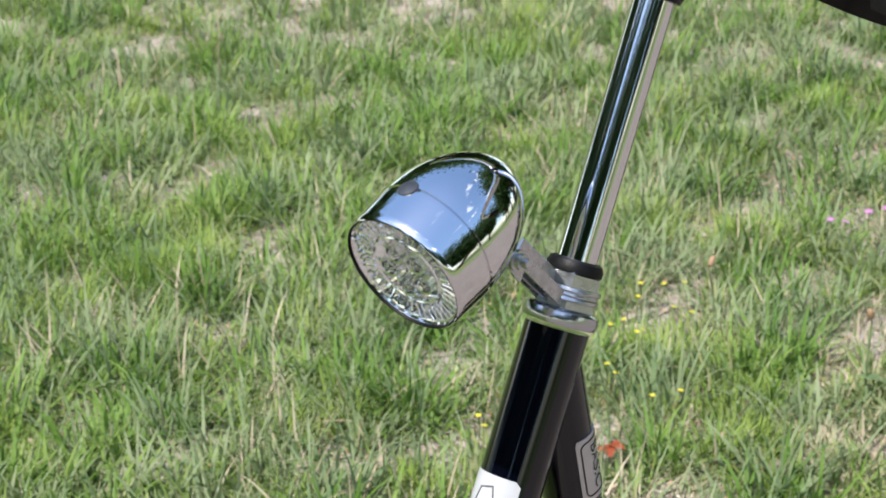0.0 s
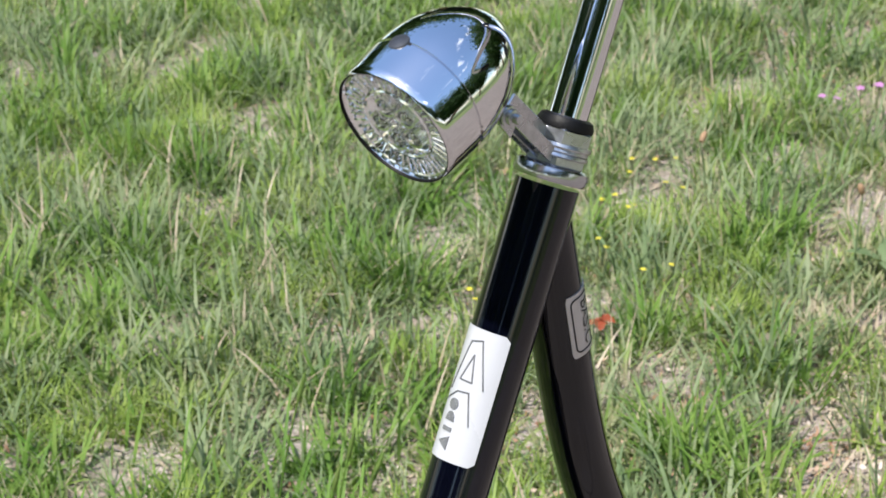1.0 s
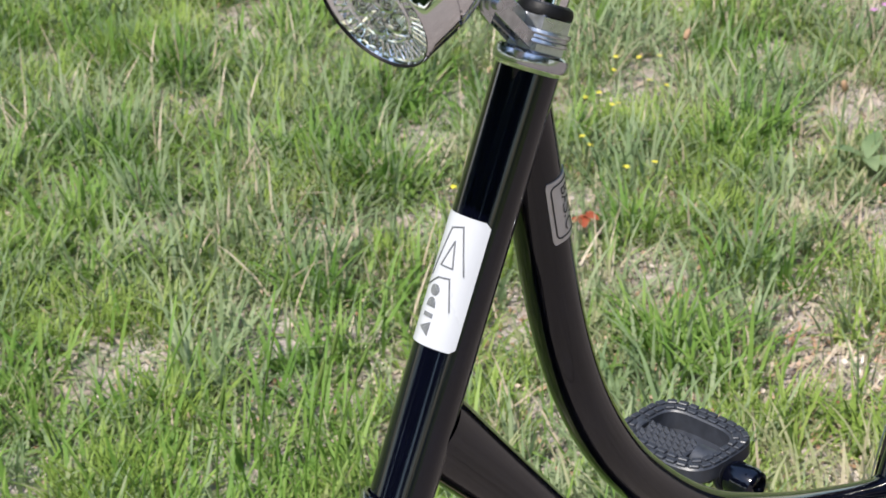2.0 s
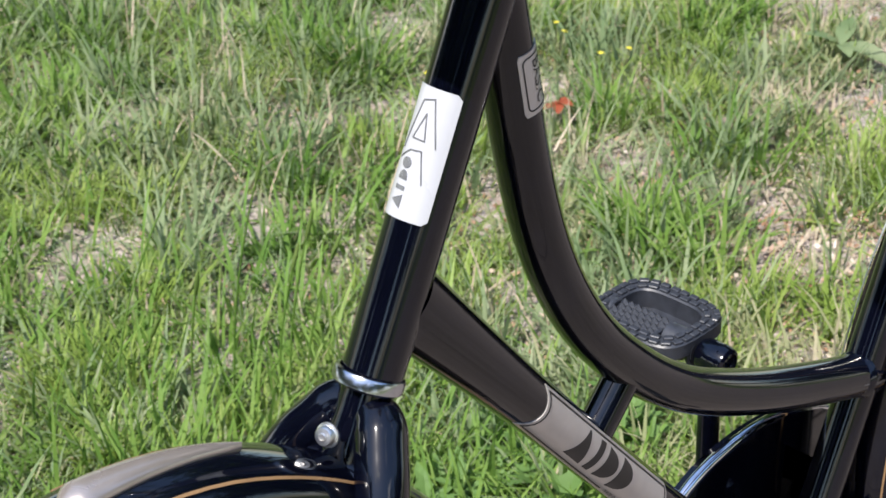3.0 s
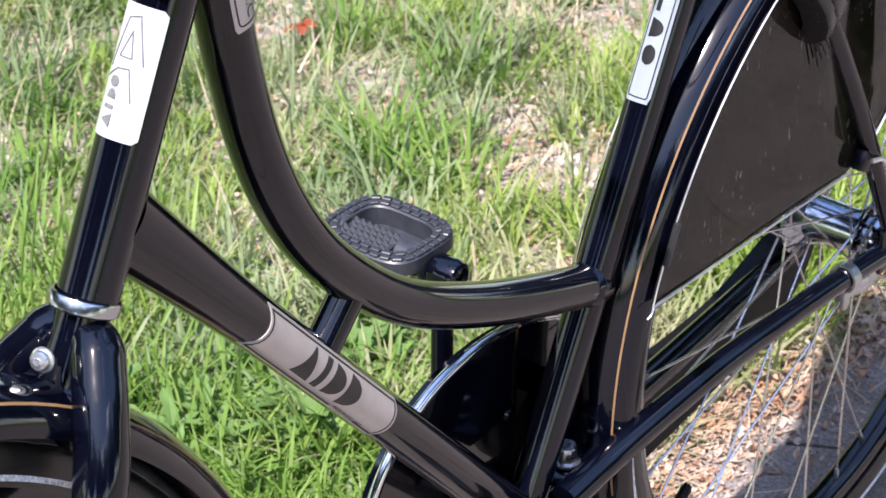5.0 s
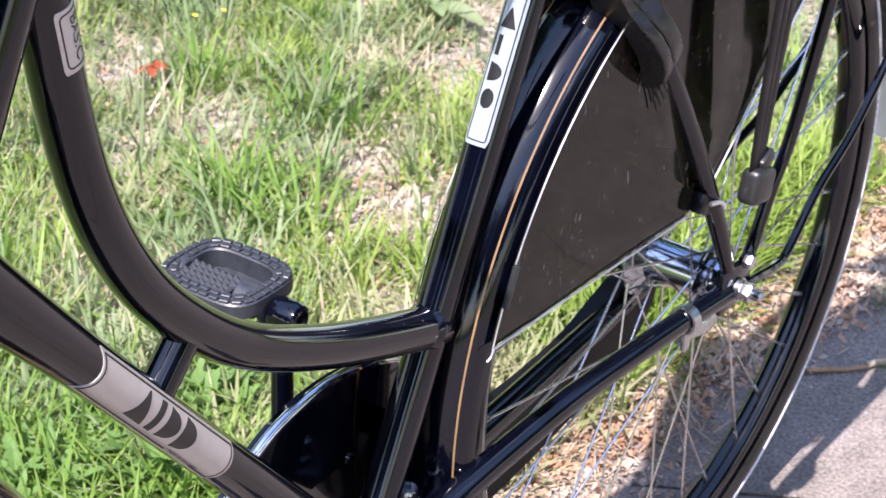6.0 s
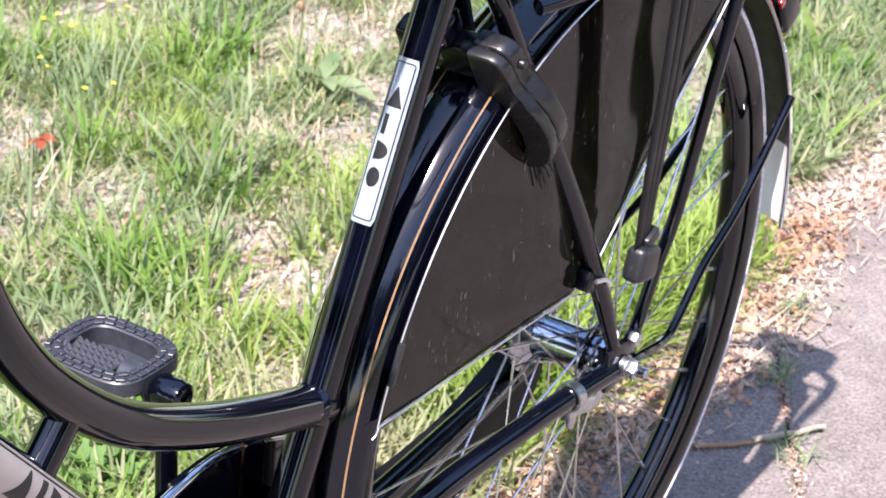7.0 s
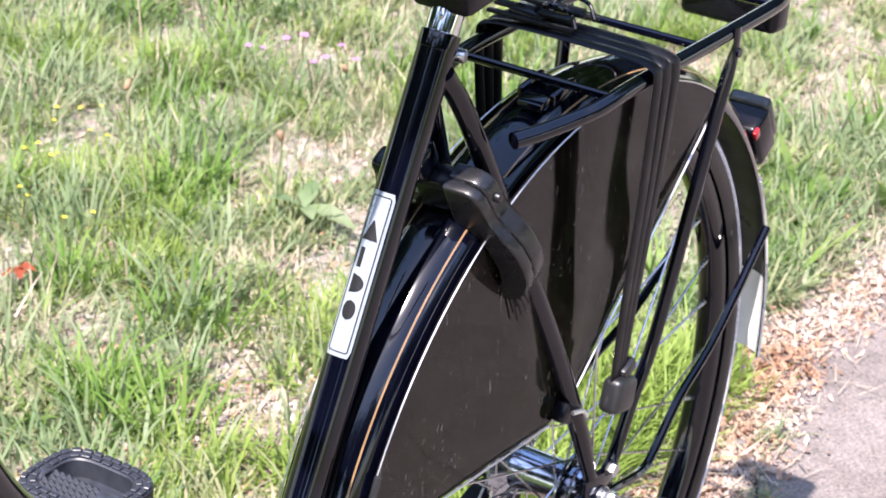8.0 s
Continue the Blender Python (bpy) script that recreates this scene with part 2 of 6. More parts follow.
def soil():
    m, n, l, b = material("dry_soil_under_grass")
    base = ramp(n, l, noise_tex(n, l, 11, 8, 0.65), [(0.3, (0.20, 0.155, 0.120)), (0.5, (0.36, 0.30, 0.265)), (0.7, (0.50, 0.44, 0.41))])
    mix = n.new("ShaderNodeMix")
    mix.data_type, mix.blend_type = "RGBA", "MULTIPLY"
    mix.inputs["Factor"].default_value = 0.8
    l.new(base, mix.inputs["A"])
    l.new(ramp(n, l, noise_tex(n, l, 130, 5, 0.75), [(0.3, grey(0.35)), (0.5, grey(0.95)), (0.7, grey(1.5))]), mix.inputs["B"])
    # away from the bicycle the meadow is seen as one green-brown turf
    geo, dist, turf = n.new("ShaderNodeNewGeometry"), n.new("ShaderNodeVectorMath"), n.new("ShaderNodeMix")
    dist.operation = "DISTANCE"
    turf.data_type = "RGBA"
    l.new(geo.outputs["Position"], dist.inputs[0])
    dist.inputs[1].default_value = (1.3, 1.5, 0.0)
    far = n.new("ShaderNodeMapRange")
    far.inputs["From Min"].default_value, far.inputs["From Max"].default_value = 2.1, 3.2
    l.new(dist.outputs["Value"], far.inputs["Value"])
    l.new(far.outputs["Result"], turf.inputs["Factor"])
    l.new(mix.outputs["Result"], turf.inputs["A"])
    l.new(ramp(n, l, noise_tex(n, l, 1.7, 10, 0.7), [(0.3, (0.07, 0.115, 0.03)), (0.5, (0.12, 0.165, 0.05)), (0.7, (0.20, 0.20, 0.10))]), turf.inputs["B"])
    l.new(turf.outputs["Result"], b.inputs["Base Color"])
    b.inputs["Roughness"].default_value = 0.95
    bump(n, l, b, noise_tex(n, l, 70, 8, 0.7), 0.9, 0.012)
    return m


def concrete():
    m, n, l, b = material("weathered_concrete_slab")
    base = ramp(n, l, noise_tex(n, l, 6, 8, 0.65), [(0.3, (0.150, 0.126, 0.113)), (0.7, (0.222, 0.192, 0.175))])
    grains = ramp(n, l, noise_tex(n, l, 230, 4, 0.8), [(0.34, grey(0.25)), (0.5, grey(0.95)), (0.66, grey(1.75))])
    mix = n.new("ShaderNodeMix")
    mix.data_type, mix.blend_type = "RGBA", "MULTIPLY"
    mix.inputs["Factor"].default_value = 0.8
    l.new(base, mix.inputs["A"])
    l.new(grains, mix.inputs["B"])
    stain = n.new("ShaderNodeMix")
    stain.data_type, stain.blend_type = "RGBA", "MULTIPLY"
    stain.inputs["Factor"].default_value = 0.6
    l.new(mix.outputs["Result"], stain.inputs["A"])
    l.new(ramp(n, l, noise_tex(n, l, 28, 6, 0.7), [(0.35, grey(0.6)), (0.6, grey(1.05))]), stain.inputs["B"])
    l.new(stain.outputs["Result"], b.inputs["Base Color"])
    b.inputs["Roughness"].default_value = 0.9
    bump(n, l, b, noise_tex(n, l, 220, 5, 0.75), 0.7, 0.003)
    return m


SOIL, CONCRETE = soil(), concrete()


# ---- helpers of the scene ----
def part(name, bm, mat, parent=None, label="", smooth=35):
    """Links a bmesh as one mesh object under a thing or a part."""
    me = bpy.data.meshes.new(name)
    bmesh.ops.recalc_face_normals(bm, faces=bm.faces)
    bm.to_mesh(me)
    bm.free()
    me.polygons.foreach_set("use_smooth", [True] * len(me.polygons))
    me.set_sharp_from_angle(angle=radians(smooth))
    me.materials.append(mat)
    ob = new(name, me)
    if parent is not None:
        ob.parent = parent
        ob.matrix_parent_inverse = parent.matrix_world.inverted()
    if label:
        tagged(ob, label)
    return ob


def again(ob, name, parent=None, m=None):
    """Another object on the same mesh."""
    o = new(name, ob.data)
    if parent is not None:
        o.parent = parent
        o.matrix_parent_inverse = parent.matrix_world.inverted()
    if m is not None:
        o.matrix_basis = m
    return o


def spline(pts, steps=8):
    """A smooth line through points."""
    p = [Vector(q) for q in pts]
    p = [p[0] * 2 - p[1]] + p + [p[-1] * 2 - p[-2]]
    out = []
    for i in range(1, len(p) - 2):
        a, b, c, d = p[i - 1:i + 3]
        for k in range(steps):
            t = k / steps
            out.append(0.5 * (2 * b + (c - a) * t + (2 * a - 5 * b + 4 * c - d) * t * t + (3 * b - a - 3 * c + d) * t ** 3))
    return out + [p[-2]]


def frames(path, up):
    """For each point of a path: tangent and two normals that keep to the direction up."""
    out = []
    for i, q in enumerate(path):
        t = (path[min(i + 1, len(path) - 1)] - path[max(i - 1, 0)]).normalized()
        side = t.cross(up)
        if side.length < 1e-3:
            side = t.cross(Vector((0, 1, 0)))
        side.normalize()
        out.append((q, t, side, side.cross(t).normalized()))
    return out


def tube(path, radius, seg=20, up=(0, 1, 0), flat=1.0, caps=True, bm=None):
    """A tube along a path. radius: a number, or a function of 0..1. flat: its size along the second normal over that along the first."""
    bm = bm or bmesh.new()
    path = [Vector(q) for q in path]
    rings = []
    fr = frames(path, Vector(up))
    for i, (q, t, s, u) in enumerate(fr):
        k = i / (len(fr) - 1)
        r = radius(k) if callable(radius) else radius
        fl = flat(k) if callable(flat) else flat
        rings.append([bm.verts.new(q + s * (r * math.cos(a)) + u * (r * fl * math.sin(a))) for a in (2 * math.pi * j / seg for j in range(seg))])
    for a, b in zip(rings, rings[1:]):
        for j in range(seg):
            bm.faces.new((a[j], a[(j + 1) % seg], b[(j + 1) % seg], b[j]))
    if caps:
        bm.faces.new(rings[0])
        bm.faces.new(rings[-1])
    return bm


def lathe(profile, origin, axis, seg=48, closed=False, bm=None, phase=0.0):
    """Turns a profile of (radius, way along the axis) round an axis."""
    bm = bm or bmesh.new()
    o, z = Vector(origin), Vector(axis).normalized()
    x = z.orthogonal().normalized()
    y = z.cross(x)
    rows = []
    for r, s in profile:
        if r < 1e-6:
            rows.append([bm.verts.new(o + z * s)])
        else:
            rows.append([bm.verts.new(o + z * s + (x * math.cos(a) + y * math.sin(a)) * r) for a in (phase + 2 * math.pi * j / seg for j in range(seg))])
    pairs = list(zip(rows, rows[1:])) + ([(rows[-1], rows[0])] if closed else [])
    for a, b in pairs:
        for j in range(seg):
            k = (j + 1) % seg
            if len(a) == 1 and len(b) == 1:
                continue
            if len(a) == 1:
                bm.faces.new((a[0], b[j], b[k]))
            elif len(b) == 1:
                bm.faces.new((a[j], b[0], a[k]))
            else:
                bm.faces.new((a[j], a[k], b[k], b[j]))
    return bm


def block(size, m, bevel=0.002, seg=2, bm=None):
    """A box with rounded edges at the pose m."""
    own = bmesh.new()
    bmesh.ops.create_cube(own, size=1.0, matrix=Matrix.Diagonal((*size, 1)))
    if bevel:
        bmesh.ops.bevel(own, geom=own.edges[:], offset=bevel, segments=seg, affect="EDGES", profile=0.5)
    bmesh.ops.transform(own, matrix=m, verts=own.verts)
    if bm is None:
        return own
    me = bpy.data.meshes.new("tmp")
    own.to_mesh(me)
    own.free()
    bm.from_mesh(me)
    bpy.data.meshes.remove(me)
    return bm


def along(a, b):
    """The pose with z from a to b."""
    a, b = Vector(a), Vector(b)
    return Matrix.Translation(a) @ (b - a).to_track_quat("Z", "Y").to_matrix().to_4x4()


def hexnut(origin, axis, width, height):
    r = width / math.sqrt(3)
    return lathe([(0, 0), (r * 0.92, 0), (r, height * 0.12), (r, height * 0.88), (r * 0.92, height), (0, height)], origin, axis, seg=6)


def sheet(f, us, vs, thick=0.0, bm=None):
    """A surface f(u, v) over a grid, with a thickness given by a second surface f(u, v, thick)."""
    bm = bm or bmesh.new()
    top = [[bm.verts.new(f(u, v, 0.0)) for v in vs] for u in us]
    for i in range(len(us) - 1):
        for j in range(len(vs) - 1):
            bm.faces.new((top[i][j], top[i + 1][j], top[i + 1][j + 1], top[i][j + 1]))
    if thick:
        low = [[bm.verts.new(f(u, v, thick)) for v in vs] for u in us]
        nu, nv = len(us) - 1, len(vs) - 1
        for i in range(nu):
            for j in range(nv):
                bm.faces.new((low[i][j], low[i][j + 1], low[i + 1][j + 1], low[i + 1][j]))
        for i in range(nu):
            bm.faces.new((top[i][0], low[i][0], low[i + 1][0], top[i + 1][0]))
            bm.faces.new((top[i][nv], top[i + 1][nv], low[i + 1][nv], low[i][nv]))
        for j in range(nv):
            bm.faces.new((top[0][j], top[0][j + 1], low[0][j + 1], low[0][j]))
            bm.faces.new((top[nu][j], low[nu][j], low[nu][j + 1], top[nu][j + 1]))
    return bm


def lin(a, b, n):
    return [a + (b - a) * i / (n - 1) for i in range(n)]


def lettering(text, size):
    """The built-in font as a flat bmesh, centred, finely cut so that it can be bent."""
    cu = bpy.data.curves.new("lettering", "FONT")
    cu.body, cu.size, cu.align_x, cu.align_y = text, size, "CENTER", "CENTER"
    cu.resolution_u = 3
    ob = bpy.data.objects.new("lettering", cu)
    me = bpy.data.meshes.new_from_object(ob)
    bm = bmesh.new()
    bm.from_mesh(me)
    bpy.data.objects.remove(ob)
    bpy.data.meshes.remove(me)
    return bm


# ---- the bicycle: its plan, in metres; the rear axle stands close to the origin, the front points to -x ----
HUB_Z = 0.345
REAR, FRONT = Vector((-0.007, 0, HUB_Z)), Vector((-1.099, 0, HUB_Z))
STEER = Vector((0.4226, 0, 0.9063))           # the steering axis, upwards
CUP = Vector((-0.7510, 0, 0.9045))            # foot of the upper headset cup
HEAD_LOW = CUP - STEER * 0.232
BB = Vector((-0.455, 0, 0.300))
SEAT_TOP = Vector((-0.2235, 0, 0.808))
SEAT_WAY = (SEAT_TOP - BB).normalized()

bicycle = new("bicycle")
tagged(bicycle, "black gloss step-through city bicycle with chrome headlamp, standing on pavement edge", "bicycle")


def bp(name, bm, mat, label="", parent=None, smooth=35):
    return part(name, bm, mat, parent or bicycle, label, smooth)


# -- frame --
head_tube = bp("head_tube", lathe([(0.0, -0.006), (0.0172, -0.006), (0.0172, 0.232), (0.0, 0.232)], HEAD_LOW, STEER, 40), PAINT)
TOP_PTS = [(-0.757, 0, 0.893), (-0.7475, 0, 0.845), (-0.735, 0, 0.778), (-0.7205, 0, 0.7235), (-0.701, 0, 0.6775), (-0.675, 0, 0.636),
           (-0.643, 0, 0.600), (-0.605, 0, 0.5665), (-0.564, 0, 0.540), (-0.5025, 0, 0.5105), (-0.437, 0, 0.4855), (-0.372, 0, 0.4640)]
top_path = spline(TOP_PTS, 8)
top_tube = bp("top_tube", tube(top_path, 0.0158, 28), PAINT, "curved step-through top tube")
DOWN_A, DOWN_B = Vector((-0.822, 0, 0.717)), BB
down_tube = bp("down_tube", tube([DOWN_A.lerp(DOWN_B, k / 24) for k in range(25)], lambda k: 0.0168, 32,
                                 flat=1.0), PAINT, "stout straight down tube")
# gusset where the down tube meets the head tube
d_way = (DOWN_B - DOWN_A).normalized()
d_up = Vector((-d_way.z, 0, d_way.x)) * -1
if d_up.z < 0:
    d_up = -d_up
gus = bmesh.new()
rings = []
for k in range(13):
    t = k / 12
    q = DOWN_A + d_way * (-0.010 + 0.184 * t)
    grow = 0.0065 * (1 - t) ** 1.6
    ring = []
    for j in range(28):
        a = 2 * math.pi * j / 28
        ring.append(gus.verts.new(q + Vector((0, 1, 0)) * (math.cos(a) * 0.0170) + d_up * (math.sin(a) * (0.0170 + grow))))
    rings.append(ring)
for a, b in zip(rings, rings[1:]):
    for j in range(28):
        gus.faces.new((a[j], a[(j + 1) % 28], b[(j + 1) % 28], b[j]))
bp("gusset", gus, PAINT)
seat_tube = bp("seat_tube", tube([BB, SEAT_TOP], 0.0143, 32), PAINT)
bp("tube_stub", tube([(-0.641, 0, 0.592), (-0.683, 0, 0.546)], 0.0118, 20), PAINT, "short strut between top and down tube")
bp("bottom_bracket_shell", lathe([(0.012, -0.036), (0.021, -0.036), (0.0215, -0.034), (0.0215, 0.034), (0.021, 0.036), (0.012, 0.036)], BB, (0, 1, 0), 32, True), PAINT)
# weld beads
bp("weld", lathe([(0.0143, -0.002), (0.0162, 0.0), (0.0143, 0.002)], BB + SEAT_WAY * 0.189, SEAT_WAY, 28), PAINT)

seat_end = top_path[-1]
bp("weld", lathe([(0.0157, -0.0045), (0.0172, -0.002), (0.0180, 0.001), (0.0165, 0.004)], seat_end - (top_path[-1] - top_path[-4]).normalized() * 0.0165, top_path[-1] - top_path[-4], 28), PAINT)
bp("weld", lathe([(0.0117, -0.004), (0.0132, -0.001), (0.0145, 0.003)], Vector((-0.6790, 0, 0.5504)), Vector((-0.683, 0, 0.546)) - Vector((-0.641, 0, 0.592)), 24), PAINT)
for s in (-1, 1):
    stay = spline([(-0.231, 0.009 * s, 0.781), (-0.205, 0.016 * s, 0.741), (-0.145, 0.029 * s, 0.628), (-0.0897, 0.040 * s, 0.523), (-0.046, 0.0485 * s, 0.430), (-0.022, 0.0535 * s, 0.370)], 6)
    bp("seat_stay", tube(stay, lambda k: 0.0082 if k < 0.85 else 0.0082 - 0.002 * (k - 0.85) / 0.15, 16), PAINT)
    if s < 0:
        cst = [(-0.440, -0.028, 0.322), (-0.376, -0.032, 0.334), (-0.307, -0.0362, 0.3425), (-0.236, -0.0407, 0.3485), (-0.120, -0.048, 0.3495), (-0.020, -0.0540, 0.345)]
    else:          # the far stay dips behind the chain case
        cst = [(-0.440, 0.028, 0.280), (-0.36, 0.035, 0.282), (-0.227, 0.039, 0.2865), (-0.07, 0.043, 0.295), (0.005, 0.046, 0.299)]
    bp("chain_stay", tube(spline(cst, 6), (lambda k: 0.0122 - 0.0028 * k) if s < 0 else (lambda k: 0.0140 - 0.0035 * k), 18), PAINT)
    bp("dropout", block((0.05, 0.005, 0.042), pose(-0.008, 0.0545 * s, HUB_Z + 0.004), 0.002), PAINT)

# -- stand plate with its bolt behind the bottom bracket --
plate = bp("stand_plate", block((0.056, 0.048, 0.007), pose(-0.401, 0, 0.3225, 0, -4, 0), 0.002), PAINT)
bp("bolt", lathe([(0, 0.014), (0.003, 0.014), (0.003, 0.010), (0.0068, 0.010), (0.0078, 0.0135), (0.0085, 0.012), (0.0085, 0.002), (0.0115, 0.001), (0.0115, -0.001), (0, -0.001)],
                 (-0.4070, -0.004, 0.3275), (0.05, 0, 1), 24), ZINC, "zinc socket bolt", plate)

# -- headset --
headset = bp("headset_cup", lathe([(0.0172, -0.001), (0.0190, -0.0012), (0.0199, 0.0002), (0.0201, 0.0030), (0.0196, 0.0056), (0.0180, 0.0070), (0.0150, 0.0076)], CUP + STEER * 0.0035, STEER, 48),
             CHROME_RING, "polished chrome upper headset cup")
bp("lock_ring", hexnut(CUP + STEER * 0.0104, STEER, 0.0290, 0.0050), ZINC, "", headset)
for k, (r, h) in enumerate(((0.0164, 0.0022), (0.0158, 0.0026), (0.0168, 0.0024))):
    bp("washer", lathe([(0, 0), (r, 0), (r + 0.0004, h * 0.3), (r, h), (0, h)], CUP + STEER * (0.0150 + 0.0024 * k), STEER, 32), ZINC, "", headset)
bp("lock_nut", hexnut(CUP + STEER * 0.0214, STEER, 0.0285, 0.0085), ZINC, "zinc hexagon lock nut", headset)
bp("dust_cap", lathe([(0.0150, 0), (0.0152, 0.0025), (0.0140, 0.0055), (0.0118, 0.0066), (0.0108, 0.0066)], CUP + STEER * 0.0295, STEER, 40), RUBBER, "black rubber dust cap", headset)
bp("lower_cup", lathe([(0.0172, 0.0085), (0.0192, 0.0082), (0.0200, 0.0070), (0.0200, 0.0012), (0.0190, 0.0), (0.0150, -0.001)], HEAD_LOW - STEER * 0.0125 + Vector((-0.002, 0, 0)), STEER, 48),
           CHROME_RING, "polished chrome lower headset ring")

# -- stem, handlebar --
stem = bp("stem", lathe([(0.0108, 0), (0.0108, 0.130), (0.0108, 0.140)], CUP + STEER * 0.034, STEER, 40), CHROME, "bright chrome quill stem")
clamp_at = CUP + STEER * 0.186
bp("stem_clamp", lathe([(0, -0.012), (0.0135, -0.012), (0.0148, -0.009), (0.0148, 0.022), (0.0125, 0.027), (0, 0.028)], clamp_at, STEER, 32), PLASTIC, "", stem)
bar_pts = [(-0.45, -0.285, 1.125), (-0.58, -0.275, 1.126), (-0.670, -0.235, 1.124), (-0.698, -0.12, 1.106), (-0.667, 0, 1.084),
           (-0.698, 0.12, 1.106), (-0.670, 0.235, 1.124), (-0.58, 0.275, 1.126), (-0.45, 0.285, 1.125)]
bar = bp("handlebar", tube(spline(bar_pts, 8), 0.0111, 16, up=(0, 0, 1)), CHROME, "swept-back chrome handlebar")
for s in (-1, 1):
    bp("grip", lathe([(0, 0), (0.0150, 0), (0.0165, 0.004), (0.0150, 0.010), (0.0155, 0.06), (0.0150, 0.125), (0.0160, 0.134), (0.0120, 0.136), (0, 0.136)],
                     (-0.442, 0.2855 * s, 1.1253), (-1, -0.06 * s, -0.03), 24), RUBBER, "black rubber grip", bar)

# -- headlamp --
L_AX = Vector((-0.922, -0.060, -0.381)).normalized()
L_FACE = Vector((-0.8635, -0.006, 0.9690))
L_BACK = -L_AX
lamp_prof = [(0.0318, 0.0012), (0.0326, -0.0004), (0.0335, 0.0006), (0.0338, 0.004), (0.0346, 0.020), (0.0346, 0.0218), (0.0336, 0.0224), (0.0336, 0.0232), (0.0347, 0.0238)]
for k in range(1, 29):
    t = k / 28
    lamp_prof.append((0.0347 * max(0.0, 1 - t ** 2.15) ** 0.62, 0.0238 + 0.0585 * t))
lamp = bp("headlamp", lathe(lamp_prof, L_FACE, L_BACK, 72), CHROME, "bullet-shaped mirror chrome headlamp", smooth=50)
rb = bmesh.new()
lx0 = L_BACK.orthogonal().normalized()
ly0 = L_BACK.cross(lx0)
rows = []
for i_ in range(15):   # a fluted bowl with a flat floor
    t = i_ / 14
    r_ = 0.0322 * (1 - t) + 0.0120 * t
    s_ = 0.0016 + 0.0145 * (1 - (1 - t) ** 1.9)
    ring_ = []
    for j_ in range(96):
        a = 2 * math.pi * j_ / 96
        wave = 0.0007 * math.sin(math.pi * min(1.0, 2.2 * t)) * (1 if j_ % 4 < 2 else -1) + 0.0005 * (1 if (i_ // 2 + j_ // 8) % 2 else -1) * (t > 0.35)
        ring_.append(rb.verts.new(L_FACE + L_BACK * (s_ + wave) + (lx0 * math.cos(a) + ly0 * math.sin(a)) * r_))
    rows.append(ring_)
for a_, b_ in zip(rows, rows[1:]):
    for j_ in range(96):
        rb.faces.new((a_[j_], a_[(j_ + 1) % 96], b_[(j_ + 1) % 96], b_[j_]))
rb.faces.new(rows[-1])
bp("reflector", rb, SILVERED, "fluted silvered reflector bowl", lamp, smooth=20)
lens_prof = [(0.0318, 0.0012), (0.026, -0.0012), (0.018, -0.0030), (0.009, -0.0040), (0.0, -0.0043)]
bp("lens", lathe(lens_prof, L_FACE, L_BACK, 56), LAMPGLASS, "clear ribbed plastic lens", lamp)
lx = L_BACK.orthogonal().normalized()
ly = L_BACK.cross(lx)
for k in range(5):
    a = 2 * math.pi * k / 5 + 0.4
    rr = 0.0105
    q = L_FACE + lx * (math.cos(a) * rr) + ly * (math.sin(a) * rr)
    bp("diode", lathe([(0.0, 0.0015), (0.0022, 0.0022), (0.0036, 0.0045), (0.0040, 0.0080), (0.0040, 0.0150), (0.0050, 0.0155), (0.0050, 0.0165), (0, 0.0165)], q, L_BACK, 18), BULB, "clear diode bulb", lamp)
    again_at = q + L_BACK * 0.011
    bp("diode_ring", lathe([(0.0046, 0.002), (0.0056, 0.0016), (0.0056, 0.006), (0.0046, 0.006)], q, L_BACK, 24, True), ALU, "", lamp)
    bp("diode_core", block((0.0022, 0.0022, 0.004), along(again_at, again_at + L_BACK), 0.0004, 1), ZINC, "", lamp)
for rr_ in (0.0195, 0.0308):
    bp("lens_ring", lathe([(rr_ - 0.0007, 0.0030), (rr_, 0.0024), (rr_ + 0.0007, 0.0030), (rr_, 0.0038)], L_FACE, L_BACK, 56, True), ALU, "", lamp)
bp("gasket", lathe([(0.0318, 0.0010), (0.0321, -0.0004), (0.0325, -0.0006), (0.0327, 0.0004), (0.0324, 0.0014)], L_FACE, L_BACK, 64, True), RUBBER, "thin black gasket round the lens", lamp)
for k in range(44):  # fine ribs of the lens rim
    a = 2 * math.pi * k / 44
    w = lx * math.cos(a) + ly * math.sin(a)
    if k == 0:
        rib = bp("lens_rib", tube([L_FACE + w * 0.0215 + L_BACK * 0.0035, L_FACE + w * 0.0305 + L_BACK * 0.0030], 0.0006, 6), ALU, "", lamp)
    else:
        turn = Matrix.Translation(L_FACE) @ Matrix.Rotation(a, 4, L_BACK) @ Matrix.Translation(-L_FACE)
        again(rib, "lens_rib", lamp, turn)
up_l = (Vector((0, 0, 1)) - L_AX * L_AX.z).normalized()
up_l = (up_l + Vector((0, 0.05, 0))).normalized()
bp("switch_button", lathe([(0.0054, -0.003), (0.0056, 0.0006), (0.0050, 0.0016), (0.003, 0.0022), (0, 0.0024)], L_FACE + L_BACK * 0.0222 + up_l * 0.0334, up_l, 28),
   PEDAL, "grey rubber switch button", lamp)
